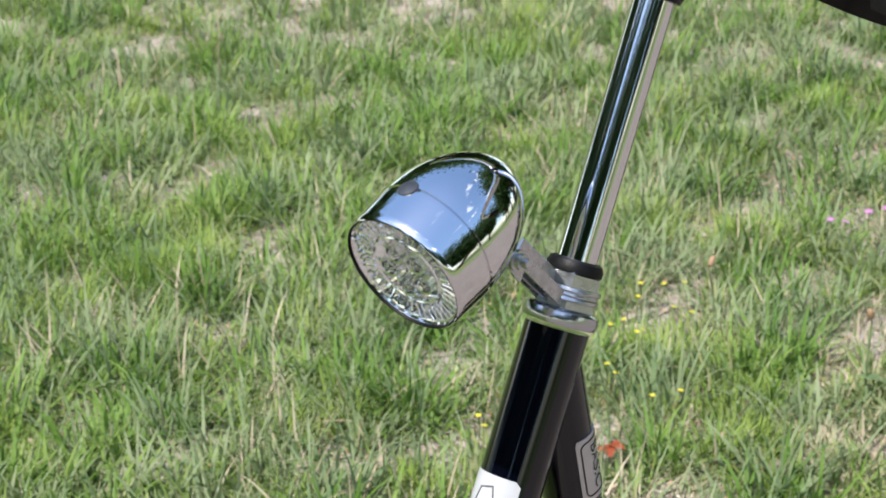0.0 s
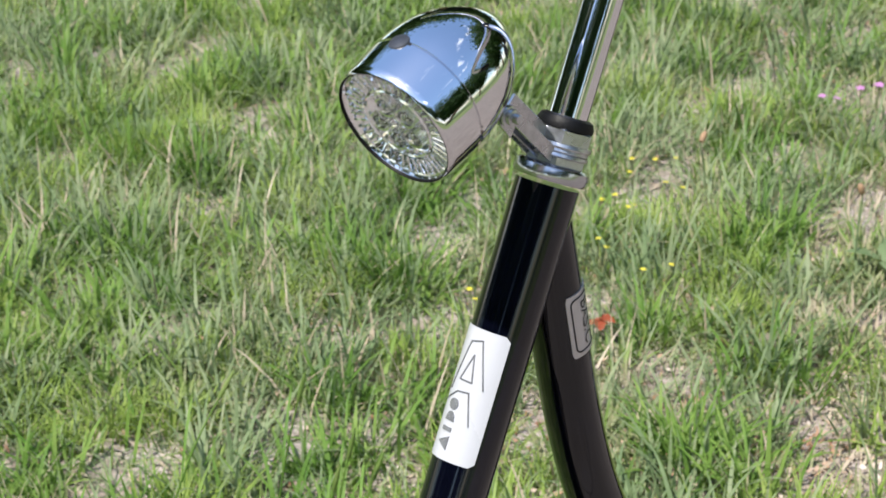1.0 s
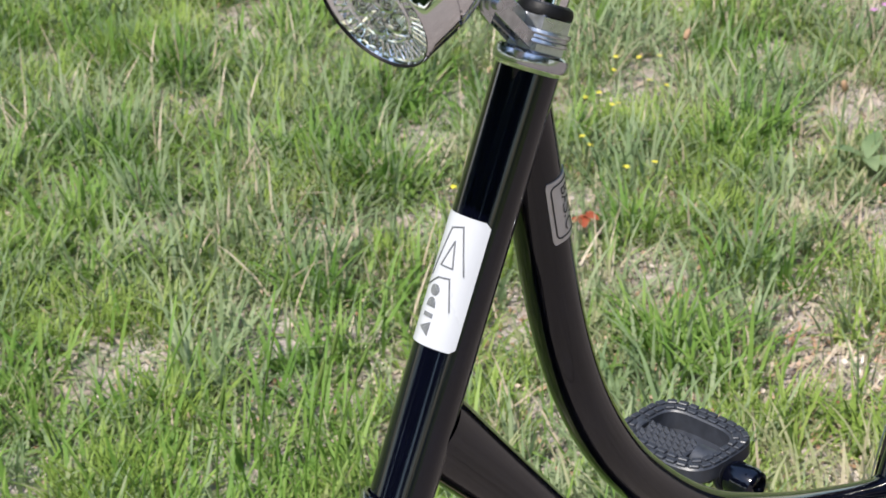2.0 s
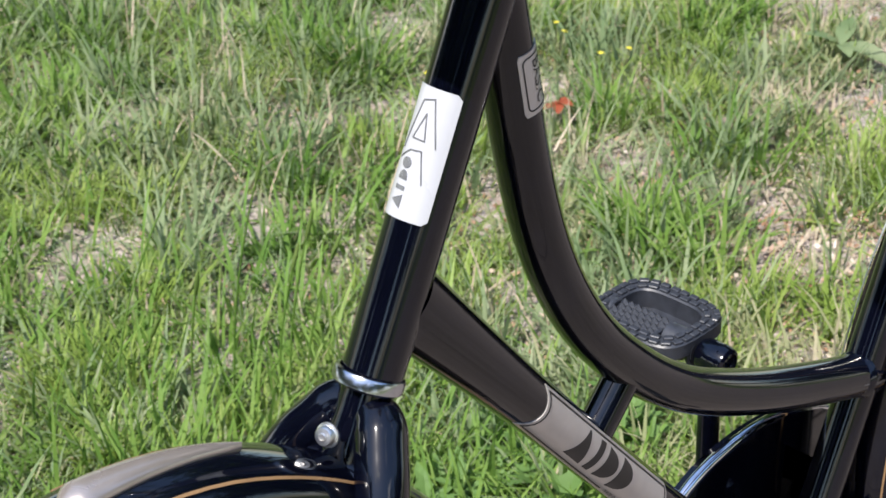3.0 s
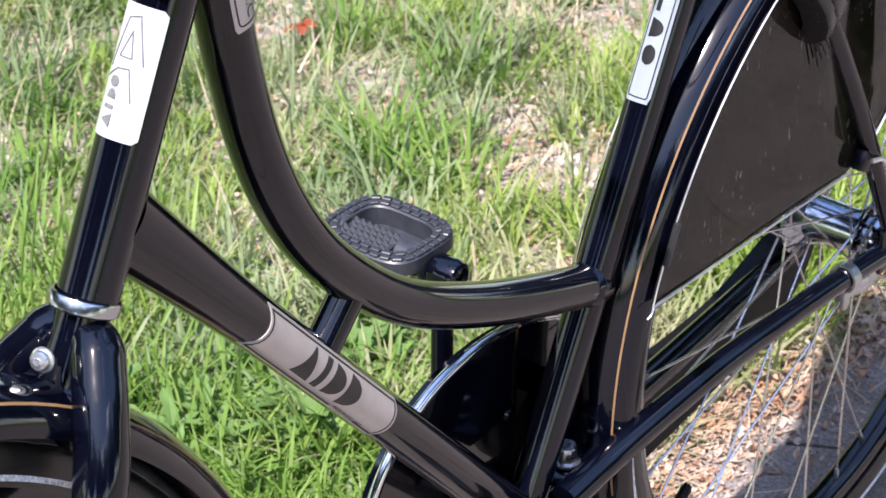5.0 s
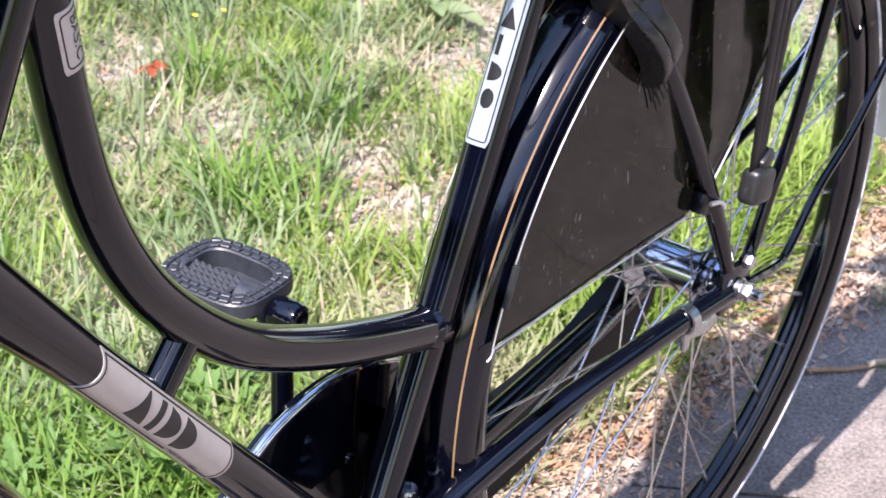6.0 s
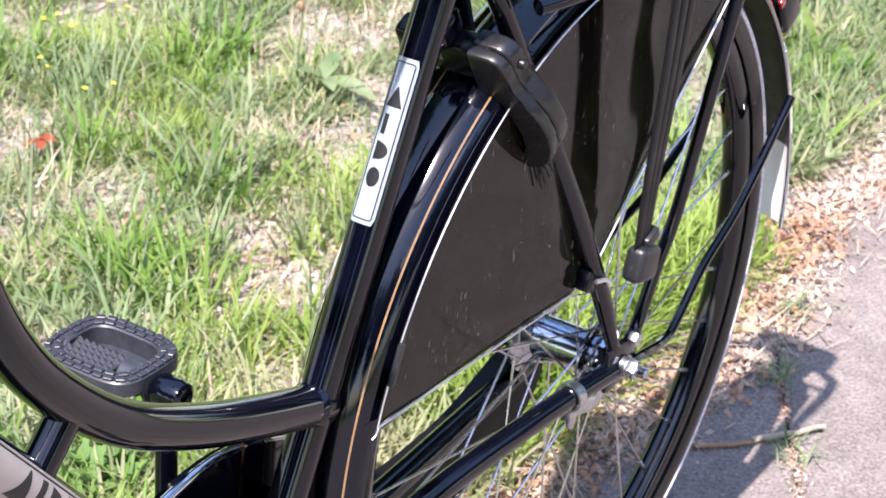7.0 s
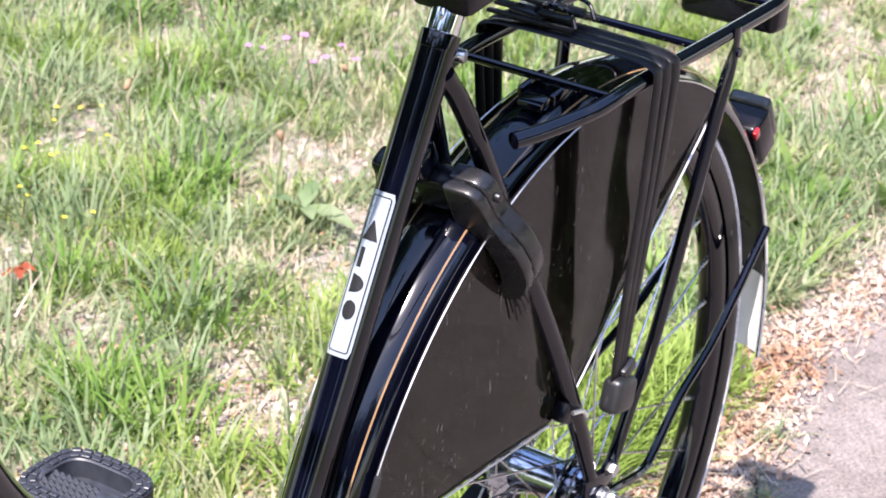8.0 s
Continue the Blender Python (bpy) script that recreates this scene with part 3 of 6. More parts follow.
# bracket: two cheeks at the lamp, bolt, bent arm down to the headset
LB = Vector((-0.7890, 0.0, 0.9545))
def cheek(y, thick):
    """One cheek of the bent bracket, a flat plate in the bicycle's plane."""
    bm = bmesh.new()
    outline = [(-0.7965, 0.9580), (-0.7930, 0.9610), (-0.7850, 0.9590), (-0.7475, 0.9205), (-0.7520, 0.9165), (-0.7570, 0.9195), (-0.7835, 0.9475), (-0.7870, 0.9420), (-0.7940, 0.9510)]
    a_ = [bm.verts.new((x_, y, z_)) for x_, z_ in outline]
    b_ = [bm.verts.new((x_, y + thick, z_)) for x_, z_ in outline]
    bm.faces.new(a_)
    bm.faces.new(b_)
    for k_ in range(len(a_)):
        j_ = (k_ + 1) % len(a_)
        bm.faces.new((a_[k_], a_[j_], b_[j_], b_[k_]))
    return bm


bracket = bp("lamp_bracket", cheek(-0.0085, 0.0016), ZINC, "bent zinc lamp bracket", smooth=25)
bp("cheek", cheek(0.0070, 0.0016), ZINC, "", bracket, smooth=25)
bp("bracket_web", block((0.0016, 0.0160, 0.044), along((-0.766, 0.0, 0.9395), (-0.781, 0.0, 0.9549)) , 0.0006, 1), ZINC, "", bracket)
bp("lamp_lug", tube([LB + Vector((-0.013, 0, 0.010)), LB + Vector((0.002, 0, 0.0))], 0.0052, 10), ZINC, "", bracket)
bp("screw", lathe([(0, 0.0150), (0.0022, 0.0150), (0.0026, 0.0140), (0.0026, 0.0115), (0.0042, 0.0112), (0.0042, 0.0085), (0.0055, 0.0082), (0.0055, 0.0070), (0, 0.0070)], LB + Vector((0, -0.002, 0)), (0, -1, 0), 12),
   ZINC, "", bracket)


# -- fork and front wheel --
FORK_TOP = HEAD_LOW - STEER * 0.0105
bp("fork_crown", lathe([(0.0150, 0.002), (0.0150, -0.020), (0.0165, -0.034), (0.0165, -0.050), (0.0120, -0.056), (0, -0.058)], FORK_TOP, STEER, 32), PAINT)
for s in (-1, 1):
    down = [FORK_TOP - STEER * d_ + Vector((-x_, y_ * s, 0)) for d_, x_, y_ in ((0.0135, 0.000, 0.006), (0.019, 0.001, 0.0155), (0.031, 0.004, 0.0245), (0.047, 0.007, 0.0345), (0.078, 0.008, 0.0465),
                                                                               (0.115, 0.006, 0.050), (0.200, 0.0, 0.051))]
    blade = spline(down + [Vector((-1.010, 0.053 * s, 0.430)), Vector((-1.060, 0.053 * s, 0.365)), Vector((-1.099, 0.053 * s, 0.345))], 7)
    bp("fork_blade", tube(blade, lambda k: 0.0120 + 0.0030 * min(1.0, k / 0.14) if k < 0.45 else 0.0150 - 0.0077 * (k - 0.45) / 0.55, 28, up=(1, 0, 0)), PAINT)
bp("crown_web", block((0.020, 0.064, 0.034), pose(*(FORK_TOP - STEER * 0.056 + Vector((-0.005, 0, 0))), 0, 25, 0), 0.008, 3), PAINT)
bp("crown_bolt", lathe([(0, 0.0078), (0.0020, 0.0079), (0.0024, 0.0070), (0.0048, 0.0066), (0.0056, 0.0054), (0.0056, 0.0026), (0.0070, 0.0022), (0.0070, 0.001), (0, 0.001)],
                                    Vector((-0.8900, -0.006, 0.6712)), (-1, -0.25, 0.30), 18), WIRE, "zinc crown bolt")

RC, RS = 0.351, 0.024          # fender section: base radius and crown height


def fender_point(centre, theta, c, lift=0.0, rx=0.0):
    """theta: degrees from +x towards up; c: -1..1 across, left edge -1."""
    a = radians(c * 86)
    rr = RC + rx + (RS + lift) * math.cos(a)
    return centre + Vector((rr * math.cos(radians(theta)), (0.0315 + lift) * math.sin(a), rr * math.sin(radians(theta))))


def fender(name, centre, t0, t1, label, flare=None, nose_cut=False):
    fl = flare or (lambda th: 0.0)
    n = int(abs(t1 - t0) / 2.5) + 2
    back = (lambda th, c: 1.5 * c * c * max(0.0, (th - 76) / 7.4)) if nose_cut else (lambda th, c: 0.0)
    return bp(name, sheet(lambda th, c, d: fender_point(centre, th - back(th, c), c, -d, fl(th)), lin(t0, t1, n), lin(-1, 1, 25), 0.0012), PAINT, label, smooth=50)


def stripe(centre, t0, t1, c0, c1, mat, name, parent, lift, flare=None, label=""):
    fl = flare or (lambda th: 0.0)
    n = int(abs(t1 - t0) / 2.5) + 2
    return part(name, sheet(lambda th, c, d: fender_point(centre, th, c, lift - d, fl(th)), lin(t0, t1, n), lin(c0, c1, 5 if c1 - c0 < 0.5 else 25), lift + 0.0003), mat, parent, label, 50)


def droop(th):
    """The nose of the front mudguard dips towards its tip."""
    return -0.0075 * max(0.0, (th - 68) / 15) ** 1.6


front_fender = fender("front_fender", FRONT, 83.4, -38, "black enamelled front mudguard with gold line", droop, True)
stripe(FRONT, 81.6, -36, -0.545, -0.50, GOLD, "gold_line", front_fender, 0.0004, droop, "thin gold line")
stripe(FRONT, 81.6, -36, 0.50, 0.545, GOLD, "gold_line", front_fender, 0.0004, droop, "thin gold line")
# bright crest on the nose of the mudguard
def crest(th, c, d):
    """A keel along the top: blunt and round in front, running out to a point."""
    k = (83.3 - th) / 17.4
    broad = 0.030 + 0.225 * min(1.0, k / 0.08) ** 0.5 * max(0.0, 1 - k) ** 0.7
    high = 0.0070 * min(1.0, 0.20 + k / 0.10) ** 0.6 * max(0.0, 1 - 0.55 * k)
    return fender_point(FRONT, th, c * broad, high * max(0.0, 1 - abs(c) ** 2.0) ** 0.6 + 0.0006 - d, droop(th))


half = [0.0, 0.2, 0.4, 0.55, 0.70, 0.82, 0.92, 0.98, 1.0]
nose = sheet(crest, [83.3 - 17.35 * (k / 26) ** 1.5 for k in range(27)], [-c_ for c_ in reversed(half[1:])] + half, 0.003)
part("nose_crest", nose, SATIN, front_fender, "satin metal crest on the mudguard nose", 40)


def flare(th):
    """The rear mudguard stands off a little towards its tail."""
    return 0.016 * max(0.0, min(1.0, (70 - th) / 75)) ** 1.2


rear_fender = fender("rear_fender", REAR, 192, -4, "black enamelled rear mudguard with gold line and white tail", flare)
stripe(REAR, 190, 44, -0.545, -0.51, GOLD, "gold_line", rear_fender, 0.0004, flare, "thin gold line")
stripe(REAR, 190, 44, 0.51, 0.545, GOLD, "gold_line", rear_fender, 0.0004, flare, "thin gold line")
stripe(REAR, 29, 5, -0.78, 0.78, FENDERWHITE, "white_tail", rear_fender, 0.0016, flare, "white painted tail")
stripe(REAR, 5, -4, -0.99, 0.99, FENDERWHITE, "white_tail", rear_fender, 0.0016, flare, "white painted tail end")
stripe(REAR, 46, 9, -0.97, 0.97, UNDERSIDE, "underside", rear_fender, -0.0016, flare, "dusty black underside")
stripe(REAR, 9, -4, -0.97, 0.97, FENDERWHITE, "underside", rear_fender, -0.0016, flare, "white underside of the tail")
bp("mudguard_bolt", lathe([(0, 0.004), (0.003, 0.004), (0.0035, 0.0005), (0, 0)], fender_point(REAR, 114.5, -0.60), (-0.3, -0.75, 0.6), 12), PAINT, "", rear_fender)


def wheel(centre, name, label, rear):
    c = Vector(centre)
    Y = (0, 1, 0)
    rim = bp(name, lathe([(0.3030, 0.0), (0.3035, -0.006), (0.3070, -0.0105), (0.3120, -0.0128), (0.3200, -0.0135), (0.3205, -0.0120), (0.3150, -0.0100), (0.3120, 0.0),
                          (0.3150, 0.0100), (0.3205, 0.0120), (0.3200, 0.0135), (0.3120, 0.0128), (0.3070, 0.0105), (0.3035, 0.006)], c, Y, 120, True), PAINT, label, smooth=40)
    prof = []
    for k in range(19):
        a = radians(-125 + 250 * k / 18)
        prof.append((0.3310 + 0.0198 * math.cos(a), 0.0192 * math.sin(a)))
    part("tyre", lathe(prof, c, Y, 160), TYRE, rim, "black rubber tyre", 50)
    # running surface with slanting grooves, in a grey that holds the sunlight
    def running(step, across, d):
        a = radians(across)
        groove = 0.0012 if abs(across) > 7 and int(step + abs(across) * 0.08) % 5 == 0 else 0.0
        r, ang = 0.3310 + (0.0208 - groove - d) * math.cos(a), step * 2 * math.pi / 300
        return c + Vector((r * math.cos(ang), (0.0201 - d) * math.sin(a), r * math.sin(ang)))
    part("tread", sheet(running, list(range(301)), [-48, -44, -38, -30, -22, -14, -8, -6, 0, 6, 8, 14, 22, 30, 38, 44, 48], 0.0016), TREAD, rim, "worn tread, its sunlit grey put into the colour", 30)
    for s in (-1, 1):
        rb_, rw_ = (0.3370, 0.0021) if rear else (0.3262, 0.0016)
        part("reflective_band", lathe([(rb_ - rw_ - 0.0003, 0.0186 * s), (rb_ - rw_, 0.0197 * s), (rb_ + rw_, 0.0193 * s), (rb_ + rw_ + 0.0004, 0.0174 * s)], c, Y, 160, True), REFLECT, rim, "pale reflective band")
    if rear:
        hp = [(0.0, -0.081), (0.0042, -0.081), (0.0048, -0.080), (0.0048, -0.047), (0.014, -0.046), (0.019, -0.043), (0.0215, -0.039), (0.0215, -0.034), (0.032, -0.0325), (0.0335, -0.0315), (0.0335, -0.0295),
              (0.0215, -0.027), (0.0195, -0.024), (0.0195, 0.024), (0.028, 0.030), (0.0370, 0.0325), (0.0370, 0.0345), (0.022, 0.037), (0.020, 0.052), (0.0048, 0.053), (0.0048, 0.085), (0, 0.085)]
    else:
        hp = [(0.0, -0.072), (0.0045, -0.072), (0.0045, -0.045), (0.012, -0.045), (0.014, -0.036), (0.0195, -0.033), (0.0195, -0.031), (0.012, -0.026), (0.0105, 0.0),
              (0.012, 0.026), (0.0195, 0.031), (0.0195, 0.033), (0.014, 0.036), (0.012, 0.045), (0.0045, 0.045), (0.0045, 0.072), (0, 0.072)]
    part("hub", lathe(hp, c, Y, 40), CHROME_DARK, rim, "polished steel hub", 30)
    fy, fr = (0.0305, 0.030) if rear else (0.032, 0.0165)
    protos = {}
    for k in range(36):
        side = -1 if k % 2 == 0 else 1
        lead = 1 if (k // 2) % 2 == 0 else -1
        ang = 2 * math.pi * k / 36
        key = (side, lead)
        if key not in protos:
            ha = -lead * radians(62)
            p0 = c + Vector((fr * math.cos(ha), (fy + 0.0015 * lead) * side, fr * math.sin(ha)))
            p1 = c + Vector((0.3035, 0.0015 * side, 0))
            sp = part("spoke", tube([p0, p1], 0.00105, 6), SPOKE, rim)
            sp.matrix_basis = Matrix.Translation(c) @ Matrix.Rotation(-ang, 4, "Y") @ Matrix.Translation(-c)
            nip = part("nipple", tube([p1.lerp(p0, 0.045), p1.lerp(p0, 0.02), p1], lambda k2: 0.0017 + 0.0007 * (k2 > 0.3), 8), ZINC, rim)
            nip.matrix_basis = sp.matrix_basis.copy()
            protos[key] = (sp, nip)
        else:
            m = Matrix.Translation(c) @ Matrix.Rotation(-ang, 4, "Y") @ Matrix.Translation(-c)
            again(protos[key][0], "spoke", rim, m)
            again(protos[key][1], "nipple", rim, m)
    va = radians(215.5) if rear else radians(250)
    w = Vector((math.cos(va), 0, math.sin(va)))
    part("valve", lathe([(0.0032, 0.304), (0.0030, 0.282), (0.0046, 0.281), (0.0048, 0.266), (0.0036, 0.262), (0, 0.2615)], c, w, 12), RUBBER, rim, "valve with black cap")
    return rim


wheel(REAR, "rear_wheel", "black-rimmed rear wheel", True)
wheel(FRONT, "front_wheel", "black-rimmed front wheel", False)

# axle nuts
for k, (s, r, h) in enumerate(((-0.0578, 0.0105, 0.003), (-0.0610, 0.0092, 0.002))):
    bp("axle_washer", lathe([(0, 0), (r, 0), (r, -h), (0, -h)], REAR + Vector((0, s, 0)), (0, 1, 0), 24), ZINC)
bp("axle_nut", hexnut(REAR + Vector((0, -0.0630, 0)), (0, -1, 0), 0.0150, 0.0095), ZINC, "zinc axle nut")
bp("axle_nut", hexnut(REAR + Vector((0, 0.0578, 0)), (0, 1, 0), 0.0150, 0.0095), ZINC)
bp("stay_bolt", hexnut(REAR + Vector((0.006, -0.0590, 0.026)), (0, -1, 0), 0.0120, 0.0080), ZINC, "zinc bolt for the carrier stay")
# coaster-brake arm and its clamp round the chain stay
bp("brake_arm", tube(spline([(-0.006, -0.046, 0.338), (-0.03, -0.047, 0.318), (-0.06, -0.048, 0.324), (-0.090, -0.049, 0.332)], 5), lambda k: 0.0085 - 0.0035 * k, 8, up=(0, 1, 0), flat=0.35), ZINC, "steel coaster brake arm")
cl = bp("brake_clamp", lathe([(0.0110, -0.0052), (0.0128, -0.0050), (0.0128, 0.0050), (0.0110, 0.0052)], (-0.082, -0.0503, 0.3478), (0.99, -0.062, -0.04), 28, True), ZINC, "zinc strap clamp")
bp("clamp_bolt", tube([(-0.083, -0.041, 0.330), (-0.083, -0.061, 0.330)], 0.003, 10), ZINC, "", cl)
part("clamp_tab", block((0.010, 0.005, 0.020), pose(-0.083, -0.053, 0.329), 0.002), ZINC, cl)

# -- chain case on the far side --
CY = 0.046


def outline_of(points, steps=4):
    return spline([(x_, CY, z_) for x_, z_ in points + points[:1]], steps)[:-1]


def slab_of(points, depth):
    bm = bmesh.new()
    ins = [bm.verts.new(p) for p in points]
    outs = [bm.verts.new(p + Vector((0, depth, 0))) for p in points]
    for k in range(len(points)):
        j = (k + 1) % len(points)
        bm.faces.new((ins[k], ins[j], outs[j], outs[k]))
    bm.faces.new(ins)
    bm.faces.new(outs)
    return bm


arm = outline_of([(-0.40, 0.395), (-0.345, 0.350), (-0.28, 0.296), (-0.20, 0.284), (-0.10, 0.288), (-0.035, 0.306), (-0.01, 0.312), (0.035, 0.306), (0.045, 0.290), (0.02, 0.250), (-0.05, 0.222), (-0.15, 0.203), (-0.28, 0.190), (-0.40, 0.190)])
chain_case = bp("chain_case", slab_of(arm, 0.020), RUBBER, "closed black chain case with bright front rim")
disc = [(BB.x + 0.1215 * math.cos(radians(a_)), BB.z + 0.1215 * math.sin(radians(a_))) for a_ in range(300, 99, -10)]
tail_top = [(-0.440, 0.4235), (-0.400, 0.4195), (-0.354, 0.4040), (-0.310, 0.3700), (-0.275, 0.3300)]
cover = slab_of(outline_of(disc + tail_top + [(-0.25, 0.240), (-0.33, 0.200)], 2), 0.014)
part("case_cover", cover, PAINT, chain_case, "glossy black cover", 40)
ring_pts = spline([(x_, CY + 0.005, z_) for x_, z_ in disc[4:] + tail_top[:-1]], 3)
part("case_rim", tube(ring_pts, 0.0042, 12, up=(0, 1, 0)), CHROME, chain_case, "bright metal rim of the chain case")
part("case_rivet", lathe([(0, -0.0085), (0.004, -0.008), (0.005, -0.0055), (0.004, -0.005)], (BB.x + 0.035, CY, BB.z + 0.055), (0, 1, 0), 12), PAINT, chain_case)
bp("case_lug", block((0.018, 0.012, 0.034), pose(-0.115, 0.032, 0.405, 0, 20, 0), 0.003), PLASTIC)

# -- cranks and pedals --
CRANK_TOP = Vector((-0.4430, 0.0850, 0.474))


def crank(s, tip):
    root = BB + Vector((0, 0.074 * s, 0))
    cr = bp("crank", tube([root, root.lerp(tip, 0.5), tip], lambda k: 0.0105 - 0.0010 * k, 16, up=(0, 1, 0), flat=0.75), PAINT, "black crank arm")
    part("crank_eye", lathe([(0, -0.0135), (0.0036, -0.0135), (0.0044, -0.0160), (0.0085, -0.0170), (0.0114, -0.0155), (0.0127, -0.0115), (0.0127, 0.0040), (0.0110, 0.0075), (0.0095, 0.0085), (0, 0.0085)],
                     tip, (0, s, 0), 32), PAINT, cr)
    return cr


def oval(hx, hy, count):
    """Even steps round a rounded rectangle: points and outward ways."""
    fine = []
    for k in range(720):
        a = 2 * math.pi * k / 720
        ca, sa = math.cos(a), math.sin(a)
        fine.append(Vector((hx * math.copysign(abs(ca) ** 0.52, ca), hy * math.copysign(abs(sa) ** 0.52, sa), 0)))
    run = [0.0]
    for a, b in zip(fine, fine[1:] + fine[:1]):
        run.append(run[-1] + (b - a).length)
    out, j = [], 0
    for k in range(count):
        while run[j + 1] < run[-1] * k / count:
            j += 1
        way = (fine[(j + 3) % 720] - fine[j - 3]).normalized()
        out.append((fine[j], Vector((way.y, -way.x, 0)), way))
    return out


def pedal(tip, s):
    """A moulded pedal: a studded rim round a spiked plate and an open slot."""
    m = Matrix.Translation(tip + Vector((0.0015, 0.0535 * s, 0.0060)))
    HX, HY, BAND, UP = 0.0372, 0.0440, 0.0125, 0.0085
    body = bp("pedal", tube([m @ Vector((-0.004, -0.044 * s, -0.004)), m @ Vector((-0.004, 0.040 * s, -0.004))], 0.0088, 20, up=(0, 0, 1)), PEDAL, "dark grey moulded plastic pedal")
    part("axle_flange", lathe([(0, 0), (0.0118, 0), (0.0128, 0.0010), (0.0128, 0.0028), (0.0120, 0.0040), (0.0105, 0.0060), (0, 0.0060)], tip + Vector((0, 0.0105 * s, 0)), (0, s, 0), 28), PEDAL, body)
    # the rim, a broad band with rounded edges
    rim_mesh, rings_ = bmesh.new(), []
    for (p, w, _), (q, v, _2) in zip(oval(HX, HY, 64), oval(HX - BAND, HY - BAND, 64)):
        section = (p - w * 0.0020 + Vector((0, 0, -0.0050)), p + Vector((0, 0, -0.0030)), p + Vector((0, 0, UP - 0.0015)), p - w * 0.0015 + Vector((0, 0, UP)),
                   q + v * 0.0012 + Vector((0, 0, UP)), q + Vector((0, 0, UP - 0.0012)), q + Vector((0, 0, -0.0100)))
        rings_.append([rim_mesh.verts.new(m @ c_) for c_ in section])
    for a, b in zip(rings_, rings_[1:] + rings_[:1]):
        for j in range(7):
            rim_mesh.faces.new((a[j], b[j], b[(j + 1) % 7], a[(j + 1) % 7]))
    part("pedal_rim", rim_mesh, PEDAL, body, "", 35)
    stud = part("tread_block", block((0.0074, 0.0048, 0.0026), Matrix.Identity(4), 0.0007, 1), PEDAL, body)
    first = True
    for inset, count, shift in ((0.0030, 30, 0.0), (0.0090, 24, 0.5)):
        ring_ = oval(HX - inset, HY - inset, count * 2)
        for k in range(count):
            p, w, way = ring_[(2 * k + (1 if shift else 0)) % len(ring_)]
            turn = Matrix((way, -w, Vector((0, 0, 1)))).transposed().to_4x4()
            pm = m @ Matrix.Translation(p + Vector((0, 0, UP + 0.0008))) @ turn
            if first:
                stud.matrix_basis, first = pm, False
            else:
                again(stud, "tread_block", body, pm)
    part("pedal_floor", block((0.0300, 0.0660, 0.0030), m @ pose(0.0110, 0.0, -0.0085), 0.0008, 1), PEDAL, body)
    # spiked plate over the barrel, with the bosses at its ends
    part("spike_plate", block((0.0250, 0.0460, 0.0040), m @ pose(-0.0135, 0.0040 * s, 0.0060), 0.001, 1), PEDAL, body)
    part("slot_wall", block((0.0030, 0.0660, 0.0170), m @ pose(-0.0005, 0.0, -0.0010), 0.0008, 1), PEDAL, body)
    for y0, y1, r0 in ((-0.0360, -0.0200, 0.0122), (0.0285, 0.0360, 0.0118)):
        part("boss", lathe([(0, y0), (r0 - 0.001, y0), (r0, y0 + 0.001), (r0, y1 - 0.001), (r0 - 0.001, y1), (0, y1)], m @ Vector((-0.0080, 0, -0.0010)), (0, s, 0), 24), PEDAL, body)
    spike_mesh = bmesh.new()
    bmesh.ops.create_cone(spike_mesh, segments=4, radius1=0.0042, radius2=0.0003, depth=0.0046, cap_ends=True, matrix=pose(0, 0, 0.0023))
    spike = part("spike", spike_mesh, PEDAL, body, "", 20)
    for ix in range(4):
        for iy in range(7):
            pm = m @ pose(-0.0232 + 0.0062 * ix, (-0.0150 + 0.0062 * iy + 0.0020 * (ix % 2)) * s, 0.0078)
            if ix == 0 and iy == 0:
                spike.matrix_basis = pm
            else:
                again(spike, "spike", body, pm)
    return body


crank(1, CRANK_TOP)
pedal(CRANK_TOP, 1)
low_tip = BB * 2 - CRANK_TOP
crank(-1, low_tip)
pedal(low_tip, -1)

# -- seat post and saddle --
bp("seat_post", lathe([(0.0127, 0.0), (0.0127, 0.035), (0.0110, 0.042), (0.0110, 0.10)], SEAT_TOP - SEAT_WAY * 0.002, SEAT_WAY, 32), CHROME, "chrome seat post")
bp("seat_collar", lathe([(0.0143, -0.0125), (0.0147, -0.012), (0.0147, -0.001), (0.0145, 0.0), (0.0127, 0.0005)], SEAT_TOP, SEAT_WAY, 32), PAINT)
bp("binder_bolt", lathe([(0, 0.012), (0.0045, 0.012), (0.0054, 0.0105), (0.0054, -0.010), (0, -0.010)], SEAT_TOP + Vector((0.014, 0, -0.020)), (0.25, -1, 0), 16), ZINC, "zinc seat binder bolt")
S_CLAMP = SEAT_TOP + SEAT_WAY * 0.037
bp("saddle_clamp", block((0.052, 0.050, 0.030), pose(S_CLAMP.x + 0.004, 0, S_CLAMP.z, 0, -8, 0), 0.006), PLASTIC, "black saddle clamp")


def saddle_point(u, v, d):
    """u: 0 nose to 1 rear; v: -1..1 across."""
    w = 0.022 + 0.088 * max(0.0, (u - 0.30) / 0.70) ** 1.1
    w *= 1 - max(0.0, (u - 0.93) / 0.07) ** 2 * 0.25
    crown = 1.060 - 0.030 * math.sin(math.pi * min(1, u * 1.1)) + 0.02 * max(0, u - 0.8)
    sag = (0.016 + 0.034 * min(1.0, 1.6 * u)) * abs(v) ** 3.2
    a = v * math.pi / 2
    return Vector((-0.520 + 0.350 * u, w * math.sin(a) * (1 - 0.0), crown - sag * 1.15 - d))


